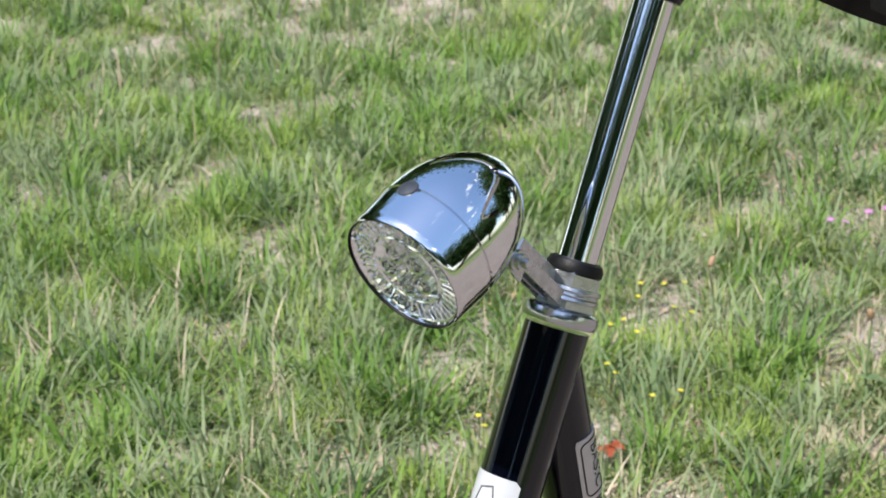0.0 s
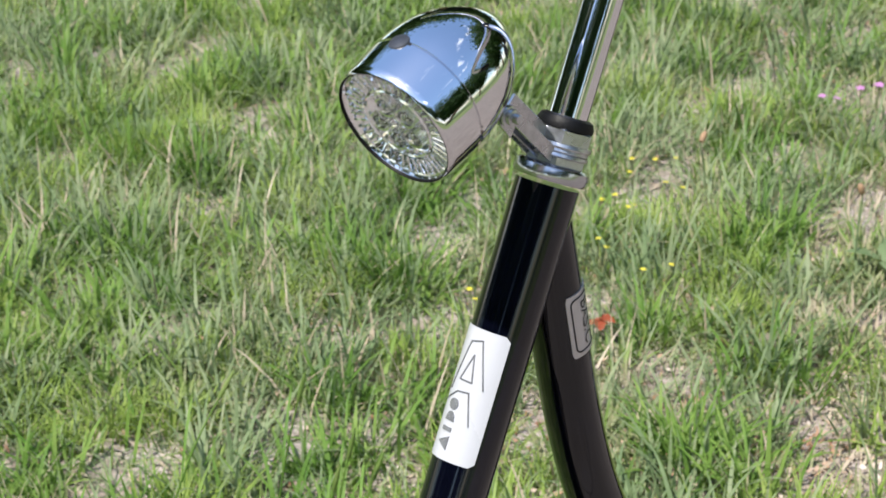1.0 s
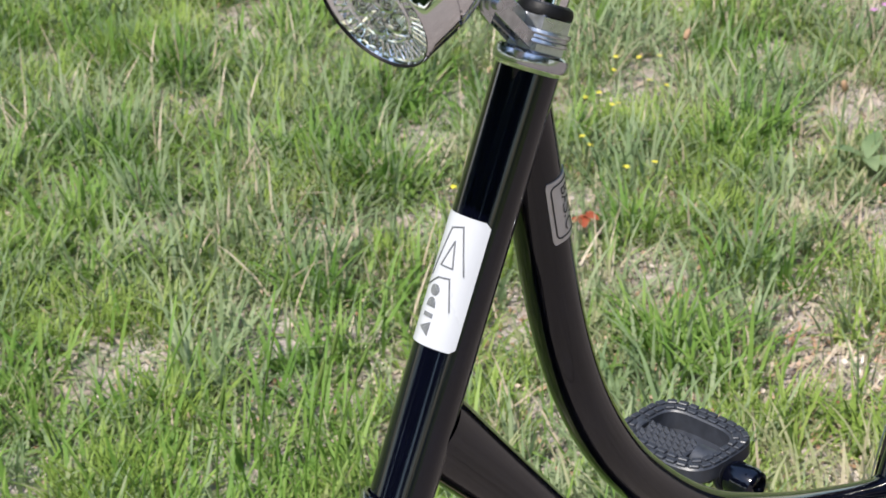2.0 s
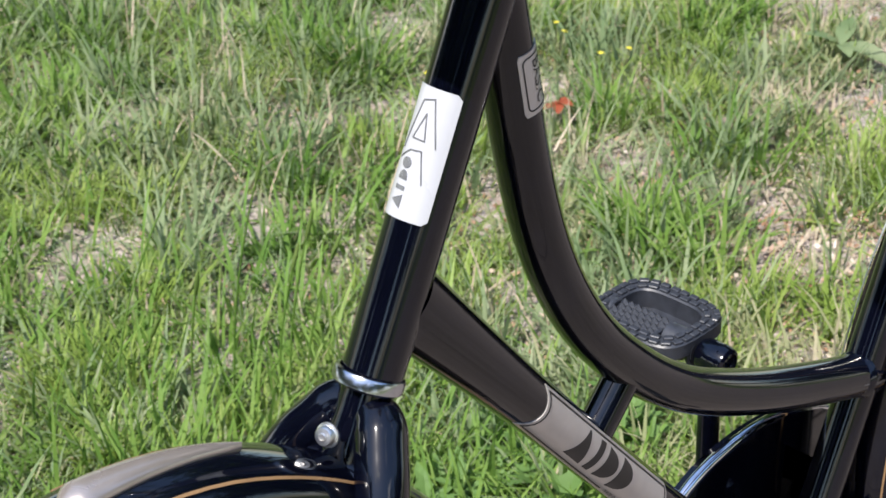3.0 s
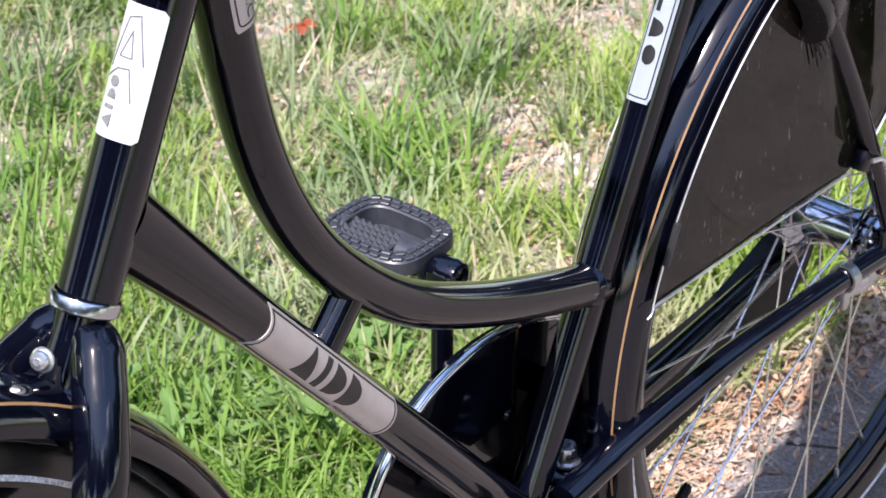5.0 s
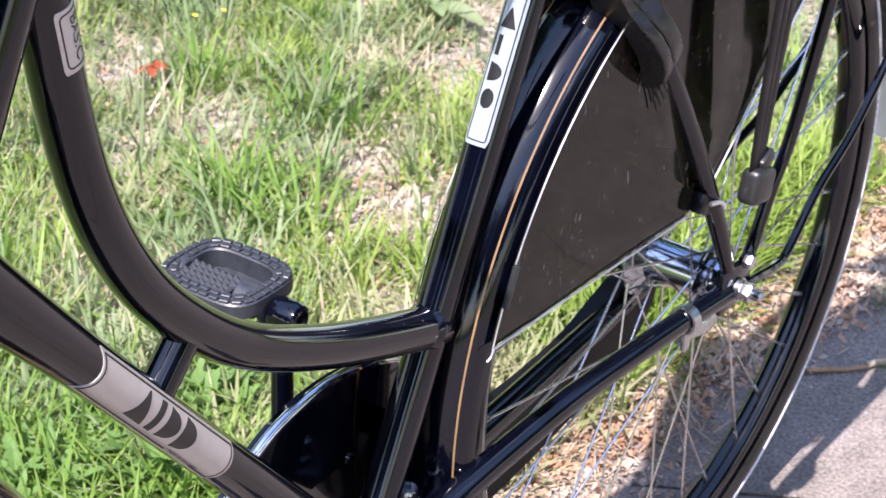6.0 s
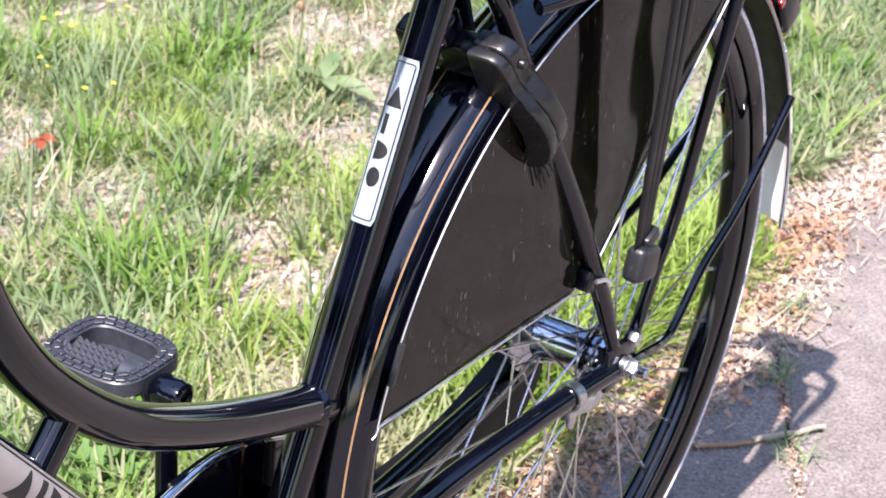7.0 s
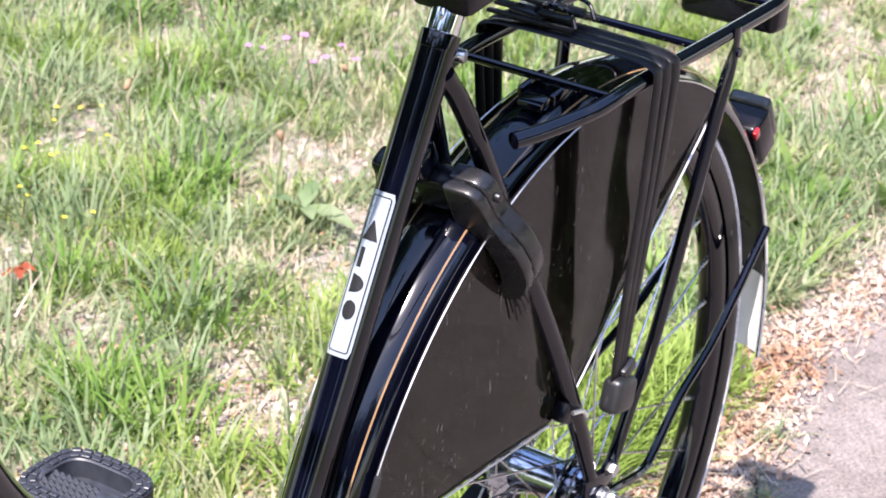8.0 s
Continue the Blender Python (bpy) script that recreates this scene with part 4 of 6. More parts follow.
saddle = bp("saddle", sheet(saddle_point, lin(0, 1, 20), lin(-1, 1, 17), 0.014), RUBBER, "black padded saddle")
for s in (-1, 1):
    coil = []
    for k in range(81):
        a = 2 * math.pi * 5 * k / 80
        coil.append((-0.185 + 0.014 * math.cos(a), 0.055 * s + 0.014 * math.sin(a), 0.872 + 0.105 * k / 80))
    part("saddle_spring", tube(coil, 0.0022, 6, up=(0.01, 0, 1)), PLASTIC, saddle)
    part("saddle_rail", tube(spline([(-0.40, 0.012 * s, 0.995), (-0.30, 0.022 * s, 0.872), (-0.205, 0.028 * s, 0.866), (-0.175, 0.055 * s, 0.866)], 6), 0.0036, 8), PLASTIC, saddle)

# -- rear carrier --
RZ = 0.737
for s in (-1, 1):
    pts = [(-0.178, 0.040 * s, 0.722), (-0.150, 0.052 * s, 0.7255), (-0.105, 0.067 * s, 0.732), (-0.05, 0.0705 * s, RZ), (0.10, 0.0715 * s, RZ + 0.001), (0.190, 0.0715 * s, RZ + 0.002), (0.226, 0.066 * s, RZ + 0.002)]
    ob = tube(spline(pts, 6), 0.0066, 16)
    bp("carrier_rail", ob, PAINT, "black tubular carrier rail")
bp("carrier_end", tube([(0.226, -0.066, RZ + 0.002), (0.239, -0.04, RZ + 0.002), (0.242, 0, RZ + 0.002), (0.239, 0.04, RZ + 0.002), (0.226, 0.066, RZ + 0.002)], 0.0066, 14), PAINT)
for x in (-0.086, 0.062, 0.20):
    bp("carrier_rod", tube([(x, -0.07, RZ), (x, 0.07, RZ)], 0.0036, 10, up=(0, 0, 1)), PAINT)
for s in (-1, 1):
    bp("carrier_stay", tube(spline([(0.108, 0.0785 * s, RZ + 0.007), (0.1075, 0.0785 * s, RZ - 0.010), (0.098, 0.0755 * s, RZ - 0.052), (0.080, 0.070 * s, 0.599), (0.0529, 0.062 * s, 0.474), (0.0335, 0.0585 * s, 0.4265), (0.014, 0.0565 * s, 0.3786), (0.001, 0.0575 * s, 0.368)], 6),
                            lambda k: 0.0058, 12, up=(0, 1, 0), flat=lambda k: 0.35 + 0.65 * min(1, max(0, (k - 0.12) * 9))), PAINT, "black carrier stay")
    bp("stay_rivet", lathe([(0, 0.010), (0.004, 0.010), (0.0045, 0.004), (0, 0.004)], (0.1070, 0.0735 * s, RZ - 0.014), (0, s, 0), 12), PAINT)
    # stays of the rear mudguard
    bp("mudguard_stay", tube(spline([(0.3290, 0.0355 * s, 0.4735), (0.2269, 0.0425 * s, 0.402), (0.1511, 0.048 * s, 0.371), (0.0989, 0.053 * s, 0.3395), (0.0705, 0.056 * s, 0.3335), (0.020, 0.0575 * s, 0.3415), (-0.004, 0.0575 * s, 0.3445)], 6), 0.0043, 10), PAINT)
    bp("mudguard_stay", tube(spline([(0.197, 0.034 * s, 0.650), (0.13, 0.052 * s, 0.580), (0.060, 0.0625 * s, 0.505)], 5), 0.003, 8), PAINT)
# lamp box at the end of the carrier
box = bp("carrier_reflector", block((0.030, 0.096, 0.048), pose(0.272, 0.0, RZ - 0.026, 0, 4, 0), 0.007, 3), PLASTIC, "black reflector housing under the carrier")
part("reflector_glass", block((0.006, 0.084, 0.038), pose(0.2875, 0.0, RZ - 0.0265, 0, 4, 0), 0.002), REDLENS, box, "red reflector glass")
# front brace of the carrier on the mudguard
for yy in (-0.014, 0.014):
    bp("carrier_brace", block((0.034, 0.006, 0.012), pose(-0.062, yy, 0.7185, 0, -10, 0), 0.002), PAINT)
bp("brace_clip", block((0.016, 0.022, 0.007), pose(-0.088, -0.004, 0.7165, 0, -13, 0), 0.002), PAINT)

# rubber straps over the carrier, hooked to the stays
for k, dx in enumerate((-0.015, -0.0005, 0.014)):
    half_ = [(-0.0205 + 0.35 * dx, 0.0680, 0.472), (-0.0190 + 0.55 * dx, 0.0705, 0.540), (-0.0155 + 0.8 * dx, 0.0755, 0.640), (-0.0185 + dx, 0.0800, 0.715), (-0.0190 + dx, 0.0805, 0.7385), (-0.0185 + dx, 0.0755, 0.7480),
             (-0.0150 + dx, 0.045, 0.7505)]
    pts = [(x_, -y_, z_) for x_, y_, z_ in half_] + [(x_, y_, z_) for x_, y_, z_ in reversed(half_)]
    bp("luggage_strap", tube(spline(pts, 6), 0.0019, 12, up=(1, 0, 0), flat=3.7), STRAP, "black rubber luggage strap")
buckle = bp("strap_buckle", block((0.030, 0.030, 0.010), pose(-0.014, 0.046, 0.7575, 6, 4, 6), 0.003), PLASTIC, "black strap buckle with folded strap ends")
for k, (dx, tilt, hz) in enumerate(((-0.030, 8, 0.757), (-0.020, -5, 0.762), (-0.010, 4, 0.7655), (0.002, -9, 0.763), (0.012, 6, 0.757))):
    part("folded_end", block((0.0085, 0.074, 0.0034), pose(dx, 0.038 + 0.003 * (k % 2), hz, 3 * (-1) ** k, 8 * (-1) ** k, tilt), 0.0012), STRAP, buckle)
for dx in (-0.024, 0.006):
    part("wire_hook", tube(spline([(dx, 0.000, 0.757), (dx + 0.006, 0.010, 0.767), (dx + 0.004, 0.030, 0.770), (dx - 0.004, 0.036, 0.764)], 4), 0.0018, 8), PAINT, buckle)
for s in (-1, 1):
    hook = bp("strap_hook", block((0.034, 0.019, 0.031), pose(-0.0185, 0.0690 * s, 0.4545, 0, 14, 0), 0.006, 3), GREYCLIP, "dark grey plastic strap hook")
    part("hook_lip", block((0.020, 0.012, 0.012), pose(-0.0085, 0.0680 * s, 0.4740, 0, -20, 0), 0.003), GREYCLIP, hook)

# -- coat guards: vinyl sheets from the mudguard to the hub --
for s in (-1, 1):
    bm = bmesh.new()
    arc = [REAR + Vector((0.360 * math.cos(radians(a)), 0, 0.360 * math.sin(radians(a)))) for a in lin(163.5, 58, 40)]
    apex_f, apex_r = Vector((-0.082, 0, 0.4425)), Vector((-0.050, 0, 0.453))
    rows = []
    for i, q in enumerate(arc):
        k = i / (len(arc) - 1)
        inner = apex_f.lerp(apex_r, k)
        row = []
        for j in range(13):
            t = j / 12
            w = q.lerp(inner, t)
            yy = 0.0345 + 0.0055 * t + 0.0007 * math.sin(i * 0.55) * math.sin(math.pi * t) + 0.0004 * math.sin(7 * t + i * 0.3)
            row.append(bm.verts.new(Vector((w.x, yy * s, w.z))))
        rows.append(row)
    for a, b in zip(rows, rows[1:]):
        for j in range(12):
            bm.faces.new((a[j], a[j + 1], b[j + 1], b[j]))
    bmesh.ops.solidify(bm, geom=bm.faces[:], thickness=0.0012)
    guard = bp("coat_guard", bm, VINYL, "dusty black vinyl coat guard", smooth=60)
    e1 = [Vector((p.x, 0.0365 * s, p.z)) for p in arc]
    part("edge_wire", tube(e1, 0.0007, 6), WIRE, guard, "bright edge wire")
    for a, b in ((arc[0], apex_f), (arc[-1], apex_r)):
        part("edge_wire", tube([Vector((a.x, 0.0365 * s, a.z)), Vector((b.x, 0.0420 * s, b.z))], 0.0010, 6), WIRE, guard, "bright edge wire")
    if s < 0:
        part("edge_clip", block((0.006, 0.005, 0.034), pose(-0.334, 0.0375 * s, 0.492, 0, 22, 0), 0.0015, 1), GREYCLIP, guard, "grey clip on the guard edge")
    part("stay_clip", block((0.020, 0.012, 0.018), pose(-0.066, 0.0455 * s, 0.449, 0, 28, 0), 0.003), PLASTIC, guard, "black clip on the stay")
    part("end_hook", tube(spline([(-0.068, 0.0545 * s, 0.452), (-0.056, 0.0575 * s, 0.450), (-0.050, 0.0585 * s, 0.443)], 4), 0.0020, 8), WIRE, guard)
    part("end_hook", tube(spline([(-0.352, 0.037 * s, 0.447), (-0.358, 0.039 * s, 0.4445), (-0.361, 0.038 * s, 0.442)], 4), 0.0009, 8), WIRE, guard)

# -- frame lock across the seat stays --
LA = radians(120.5)
l_rad = Vector((math.cos(LA), 0, math.sin(LA)))           # outwards from the axle
l_tan = Vector((math.sin(LA), 0, -math.cos(LA)))          # round the wheel, to the rear
l_mat = Matrix.Translation(REAR) @ Matrix((l_tan, Vector((0, 1, 0)), l_rad)).transposed().to_4x4()

lock_outline = [(-0.0110, 0.4110), (-0.0300, 0.4115), (-0.0380, 0.4085), (-0.0425, 0.4010), (-0.0430, 0.3900), (-0.0425, 0.3810), (-0.0465, 0.3735), (-0.0550, 0.3650), (-0.0620, 0.3520), (-0.0655, 0.3360), (-0.0645, 0.3190), (-0.0585, 0.3035),
                (-0.0490, 0.2925), (-0.0390, 0.2880), (-0.0310, 0.2890), (-0.0310, 0.2985), (-0.0380, 0.3020), (-0.0425, 0.3130), (-0.0430, 0.3290), (-0.0395, 0.3450), (-0.0320, 0.3590), (-0.0250, 0.3680), (-0.0110, 0.3700)]


def lock_shell(t0, t1):
    """The lock's outline as a slab between two places along the wheel's tangent, with rounded edges."""
    bm = bmesh.new()
    low_ = [bm.verts.new(l_mat @ Vector((t0, yy, rr))) for yy, rr in lock_outline]
    top_ = [bm.verts.new(l_mat @ Vector((t1, yy, rr))) for yy, rr in lock_outline]
    n_ = len(lock_outline)
    caps_ = [bm.faces.new(low_), bm.faces.new(top_)]
    for k in range(n_):
        j_ = (k + 1) % n_
        bm.faces.new((low_[k], low_[j_], top_[j_], top_[k]))
    bmesh.ops.bevel(bm, geom=list({e for f in caps_ for e in f.edges}), offset=0.0026, segments=3, affect="EDGES", profile=0.5)
    return bm


lock = bp("frame_lock", lock_shell(-0.0022, 0.0135), LOCKGREY, "black plastic ring lock on the stays", smooth=40)
part("lock_front", lock_shell(-0.0130, -0.0025), LOCKGREY, lock, "", 40)
part("lock_body", block((0.022, 0.084, 0.034), l_mat @ pose(0.0, 0.014, 0.3935), 0.006, 3), PLASTIC, lock)
far_arm = [(0.046, 0.402), (0.050, 0.385), (0.050, 0.365), (0.048, 0.340), (0.043, 0.310), (0.034, 0.298)]
part("far_arm", tube(spline([l_mat @ Vector((0.0, yy, rr)) for yy, rr in far_arm], 6), 0.0090, 14, up=tuple(l_tan), flat=1.35), PLASTIC, lock)
part("lock_button", lathe([(0, 0.0030), (0.0030, 0.0026), (0.0038, 0.0012), (0.0038, -0.002), (0, -0.002)], l_mat @ Vector((0.006, -0.0440, 0.392)), (0, -1, 0), 14), INK, lock)
part("lock_mount", block((0.030, 0.030, 0.024), l_mat @ pose(-0.002, 0.018, 0.420), 0.006, 3), PAINT, lock)
for k in range(3):
    part("maker_mark", block((0.0006, 0.0075, 0.0065), l_mat @ pose(-0.0112, 0.018 + 0.0105 * k, 0.396), 0), RELIEF, lock)
part("lock_tip", block((0.022, 0.014, 0.012), l_mat @ pose(0.0, -0.027, 0.2935), 0.004, 2), PLASTIC, lock)
for k in range(5):
    part("bristle", tube([l_mat @ Vector((-0.008 + 0.004 * k, -0.040, 0.290)), l_mat @ Vector((-0.012 + 0.006 * k, -0.0415, 0.262))], 0.0007, 5), PLASTIC, lock)

# -- tail lamp on the mudguard --
tp = fender_point(REAR, 32.3, 0, 0, flare(32.3))
tn = Vector((math.cos(radians(32.3)), 0, math.sin(radians(32.3))))
tm = Matrix.Translation(tp + tn * 0.020) @ Matrix((tn, Vector((0, 1, 0)), tn.cross(Vector((0, 1, 0))))).transposed().to_4x4()
tail = bp("tail_lamp", block((0.034, 0.046, 0.052), tm @ pose(-0.002, 0, 0.004), 0.006, 3), PLASTIC, "black tail lamp with smoky cover and red lens")
part("tail_cover", block((0.014, 0.042, 0.050), tm @ pose(0.018, 0, 0.008), 0.005, 3), SMOKE, tail, "smoky plastic cover")
part("tail_lens", block((0.009, 0.004, 0.010), tm @ pose(-0.015, -0.0222, 0.0250), 0.0015), REDLENS, tail, "red lens")


# -- foils with print on the tubes --
class OnTube:
    """A patch on a straight tube: u runs along it, v round it, in metres."""

    def __init__(self, origin, way, radius, facing):
        self.o, self.t, self.r = Vector(origin), Vector(way).normalized(), radius
        f = Vector(facing)
        self.n = (f - self.t * f.dot(self.t)).normalized()
        self.b = self.t.cross(self.n)

    def at(self, u, v, h):
        a = v / self.r
        return self.o + self.t * u + (self.n * math.cos(a) + self.b * math.sin(a)) * (self.r + h)

    def foil(self, name, u0, u1, lo, hi, h, mat, parent, label="", nu=14, nv=15, low=0.0):
        """A sheet between v = lo(u) and hi(u), rising from low to h."""
        f = lambda u, w, d: self.at(u, lo(u) + (hi(u) - lo(u)) * w, h - d)  # noqa: E731
        return part(name, sheet(f, lin(u0, u1, nu), lin(0, 1, nv), h - low), mat, parent, label, 50)

    def stroke(self, name, pts, width, h, mat, parent, low=0.0):
        """A thin line through (u, v) points."""
        bm = bmesh.new()
        for (u0, v0), (u1, v1) in zip(pts, pts[1:]):
            d = Vector((u1 - u0, v1 - v0))
            n = Vector((-d.y, d.x)).normalized() * width / 2
            e = d.normalized() * width * 0.4
            steps = max(2, int(d.length / 0.002) + 1)
            f = lambda k, w, q, u0=u0, v0=v0, d=d, n=n, e=e: self.at(u0 - e.x + (d.x + 2 * e.x) * k + n.x * w, v0 - e.y + (d.y + 2 * e.y) * k + n.y * w, h - q)  # noqa: E731
            sheet(f, lin(0, 1, steps), [-1, 1], h - low, bm)
        return part(name, bm, mat, parent, "", 50)

    def word(self, text, size, u, v, turn, h, mat, parent):
        bm = lettering(text, size)
        ca, sa = math.cos(turn), math.sin(turn)
        for vert in bm.verts:
            x, y = vert.co.x, vert.co.y
            vert.co = self.at(u + x * ca - y * sa, v - x * sa - y * ca, h)
        return part("printed_word", bm, mat, parent, "", 50)


def rounded(u0, u1, w, r):
    """Half width of a rectangle with round corners."""
    def half(u):
        e = min(u - u0, u1 - u)
        return w - (r - math.sqrt(max(0.0, r * r - (r - e) ** 2)) if e < r else 0.0)
    return half


def frame_line(tb, u0, u1, w, r, width, h, mat, parent, low):
    pts = []
    for cu, cv, a0 in ((u1 - r, w - r, 0), (u0 + r, w - r, 90), (u0 + r, -w + r, 180), (u1 - r, -w + r, 270)):
        for k in range(5):
            a = radians(a0 + 22.5 * k)
            pts.append((cu + r * math.cos(a), cv + r * math.sin(a)))
    tb.stroke("border_line", pts + [pts[0]], width, h, mat, parent, low)


def plain_marks(tb, marks, h, low, mat, parent, stacked=False):
    """Solid marks in place of a maker's mark: (kind, u, v, width, height). stacked: one above the other, else in a row along the tube."""
    for kind, u, v, w, t in marks:
        def half(k, kind=kind):
            """Left and right edge, over the width, at the height k from -1 to 1."""
            if kind == "wedge":
                return -0.5 * (1 - k) / 2 - 0.04, 0.5 * (1 - k) / 2 + 0.04
            if kind == "bar":
                return -0.5, 0.5
            e = 0.5 * math.sqrt(max(0.0, 1 - k * k))
            return (-0.5, -0.5 + 2 * e) if kind == "half" else (-e, e)

        def f(k, q, d, u=u, v=v, w=w, t=t):
            lo, hi = half(k)
            p, z = (lo + (hi - lo) * q) * w, k * t / 2
            return tb.at(u + z, v + p, h - d) if stacked else tb.at(u + p, v - z, h - d)
        part("plain_mark", sheet(f, lin(-1, 1, 13), lin(0, 1, 6), h - low), mat, parent, "", 50)


# head tube: white foil with a raised plain emblem; its relief shading is drawn grey
tb = OnTube(HEAD_LOW - STEER * 0.0115, STEER, 0.0172, (-1, 0, 0))
U0, U1 = 0.092, 0.163
hw = rounded(U0, U1, 0.0172, 0.003)
foil = tb.foil("head_foil", U0, U1, lambda u: -hw(u), lambda u: hw(u), 0.0006, WHITE, head_tube, "white foil with a raised emblem, its shading drawn in grey", 30, 25)
for pts in ([(0.1285, -0.010), (0.1555, -0.0035), (0.1575, 0.0035), (0.1330, 0.0105)], [(0.1350, -0.004), (0.1350, 0.0040), (0.1490, 0.0010), (0.1350, -0.004)],
            [(0.1230, -0.0105), (0.1285, -0.0030), (0.1295, 0.0040), (0.1130, 0.0085)]):
    tb.stroke("emblem_line", pts, 0.0007, 0.0011, RELIEF, foil, 0.0006)
plain_marks(tb, [("wedge", 0.1010, -0.003, 0.0070, 0.0065), ("bar", 0.1080, -0.003, 0.0022, 0.0065), ("half", 0.1150, -0.003, 0.0050, 0.0065), ("disc", 0.1215, -0.003, 0.0060, 0.0065)], 0.0011, 0.0006, RELIEF, foil)

# seat tube: pale foil with a black border
tb = OnTube(BB - SEAT_WAY * 0.0125, SEAT_WAY, 0.0143, (-1, 0, 0))
U0, U1 = 0.331, 0.452
hw = rounded(U0, U1, 0.0104, 0.0015)
foil = tb.foil("seat_foil", U0, U1, lambda u: -hw(u), lambda u: hw(u), 0.0004, PALE, seat_tube, "pale silver foil with a black border", 24, 17)
frame_line(tb, U0 + 0.0035, U1 - 0.0035, 0.0078, 0.002, 0.0008, 0.0007, INK, foil, 0.0004)
plain_marks(tb, [("wedge", 0.4235, 0.0, 0.0115, 0.0145), ("bar", 0.4035, -0.0025, 0.0036, 0.0145), ("half", 0.3842, 0.0005, 0.0100, 0.0140), ("disc", 0.3650, 0.0, 0.0100, 0.0145)], 0.0007, 0.0004, INK, foil, True)

# down tube: silver foil, hollow front end, bulging rear end
tb = OnTube(DOWN_A, d_way, 0.0169, (-0.55, -0.62, 0.42))
Q0, Q1, HW = 0.128, 0.305, 0.0165
bmf = sheet(lambda k, w, d: tb.at(Q0 + 0.008 * (1 - w * w) + (Q1 - Q0 - 0.008 * (1 - w * w) - 0.006 * w * w) * k, HW * w, 0.0009 - d), lin(0, 1, 30), lin(-1, 1, 17), 0.0009)
foil = part("down_foil", bmf, SILVER, down_tube, "silver foil with black border line", 50)
inset = 0.0028
b_in = HW - inset
pts = [(Q0 + inset + 0.008 * (1 - (w / HW) ** 2), w) for w in lin(b_in, -b_in, 9)]
tb.stroke("border_line", [(Q0 + inset + 0.110, b_in)] + pts + [(Q1 - 0.006 - inset, -b_in)] + [(Q1 - inset - 0.006 * (w / HW) ** 2, w) for w in lin(-b_in, b_in, 9)] + [(Q1 - 0.030, b_in)], 0.0011, 0.0012, INK, foil, 0.0009)
plain_marks(tb, [("wedge", Q0 + 0.0620, -0.001, 0.0190, 0.0205), ("bar", Q0 + 0.0805, -0.001, 0.0065, 0.0205), ("half", Q0 + 0.0985, -0.001, 0.0160, 0.0205), ("half", Q0 + 0.1190, -0.001, 0.0170, 0.0215)], 0.0012, 0.0009, INK, foil)
tb.word("MADE IN HOLLAND", 0.0042, Q0 + 0.136, 0.0128, math.pi * 0, 0.0011, INK, foil)

# top tube: small foil facing the side
qa, qb = Vector((-0.7475, 0, 0.845)), Vector((-0.7385, 0, 0.797))
tb = OnTube(qa, qb - qa, 0.0158, (0.36, -0.93, 0))
U0, U1 = 0.000, 0.0385
hw = rounded(U0, U1, 0.0125, 0.001)
foil = tb.foil("top_foil", U0, U1, lambda u: -hw(u), lambda u: hw(u), 0.0006, SILVER, top_tube, "silver foil with a printed word", 16, 15)
frame_line(tb, U0 + 0.003, U1 - 0.003, 0.0098, 0.003, 0.0008, 0.0009, INK, foil, 0.0006)
tb.word("BASIC", 0.0105, (U0 + U1) / 2, 0.0, 0.0, 0.0009, INK, foil)


# ---- trees round the meadow, seen in the chrome ----
def tree(name, seed, height):
    r = random.Random(seed)
    root = new(name)
    bm = bmesh.new()
    trunk = [Vector((0.05 * math.sin(k), 0.05 * math.cos(k * 1.3), height * 0.62 * k / 8)) for k in range(9)]
    tube(trunk, lambda k: 0.20 * (1 - 0.75 * k), 10, up=(0, 1, 0), bm=bm)
    tips = []
    for k in range(11):
        base = trunk[3 + k % 6]
        a, up = 2.4 * k + r.uniform(-0.3, 0.3), r.uniform(0.25, 0.9)
        ln = height * r.uniform(0.22, 0.38)
        tip = base + Vector((math.cos(a), math.sin(a), up)).normalized() * ln
        tube([base, base.lerp(tip, 0.5) + Vector((0, 0, 0.12 * ln)), tip], lambda q: 0.07 * (1 - 0.8 * q), 6, up=(0.1, 0.2, 1), bm=bm)
        tips += [tip, base.lerp(tip, 0.6)]
    tips.append(trunk[-1] + Vector((0, 0, height * 0.2)))
    part("trunk", bm, PARCHED, root, "grey-brown bark")
    n = 5200
    c = np.array([tips[r.randrange(len(tips))] for _ in range(n)])
    rs = np.random.RandomState(seed)
    pos = c + rs.normal(0, height * 0.075, (n, 3))
    d1, d2 = rs.normal(0, 1, (n, 3)), rs.normal(0, 1, (n, 3))
    d1 /= np.linalg.norm(d1, axis=1)[:, None]
    d2 -= d1 * (d1 * d2).sum(1)[:, None]
    d2 /= np.linalg.norm(d2, axis=1)[:, None]
    s = rs.uniform(0.10, 0.24, n)[:, None]
    v = np.stack([pos - d1 * s, pos + d2 * s * 0.55, pos + d1 * s, pos - d2 * s * 0.55], 1).reshape(-1, 3)
    me = bpy.data.meshes.new("crown")
    me.from_pydata(v.tolist(), [], [(4 * i, 4 * i + 1, 4 * i + 2, 4 * i + 3) for i in range(n)])
    me.materials.append(FOLIAGE)
    o = new("crown", me)
    o.parent = root
    return tagged(root, "broad-leaved tree in full leaf at the meadow's edge", "tree", "trees round the meadow")


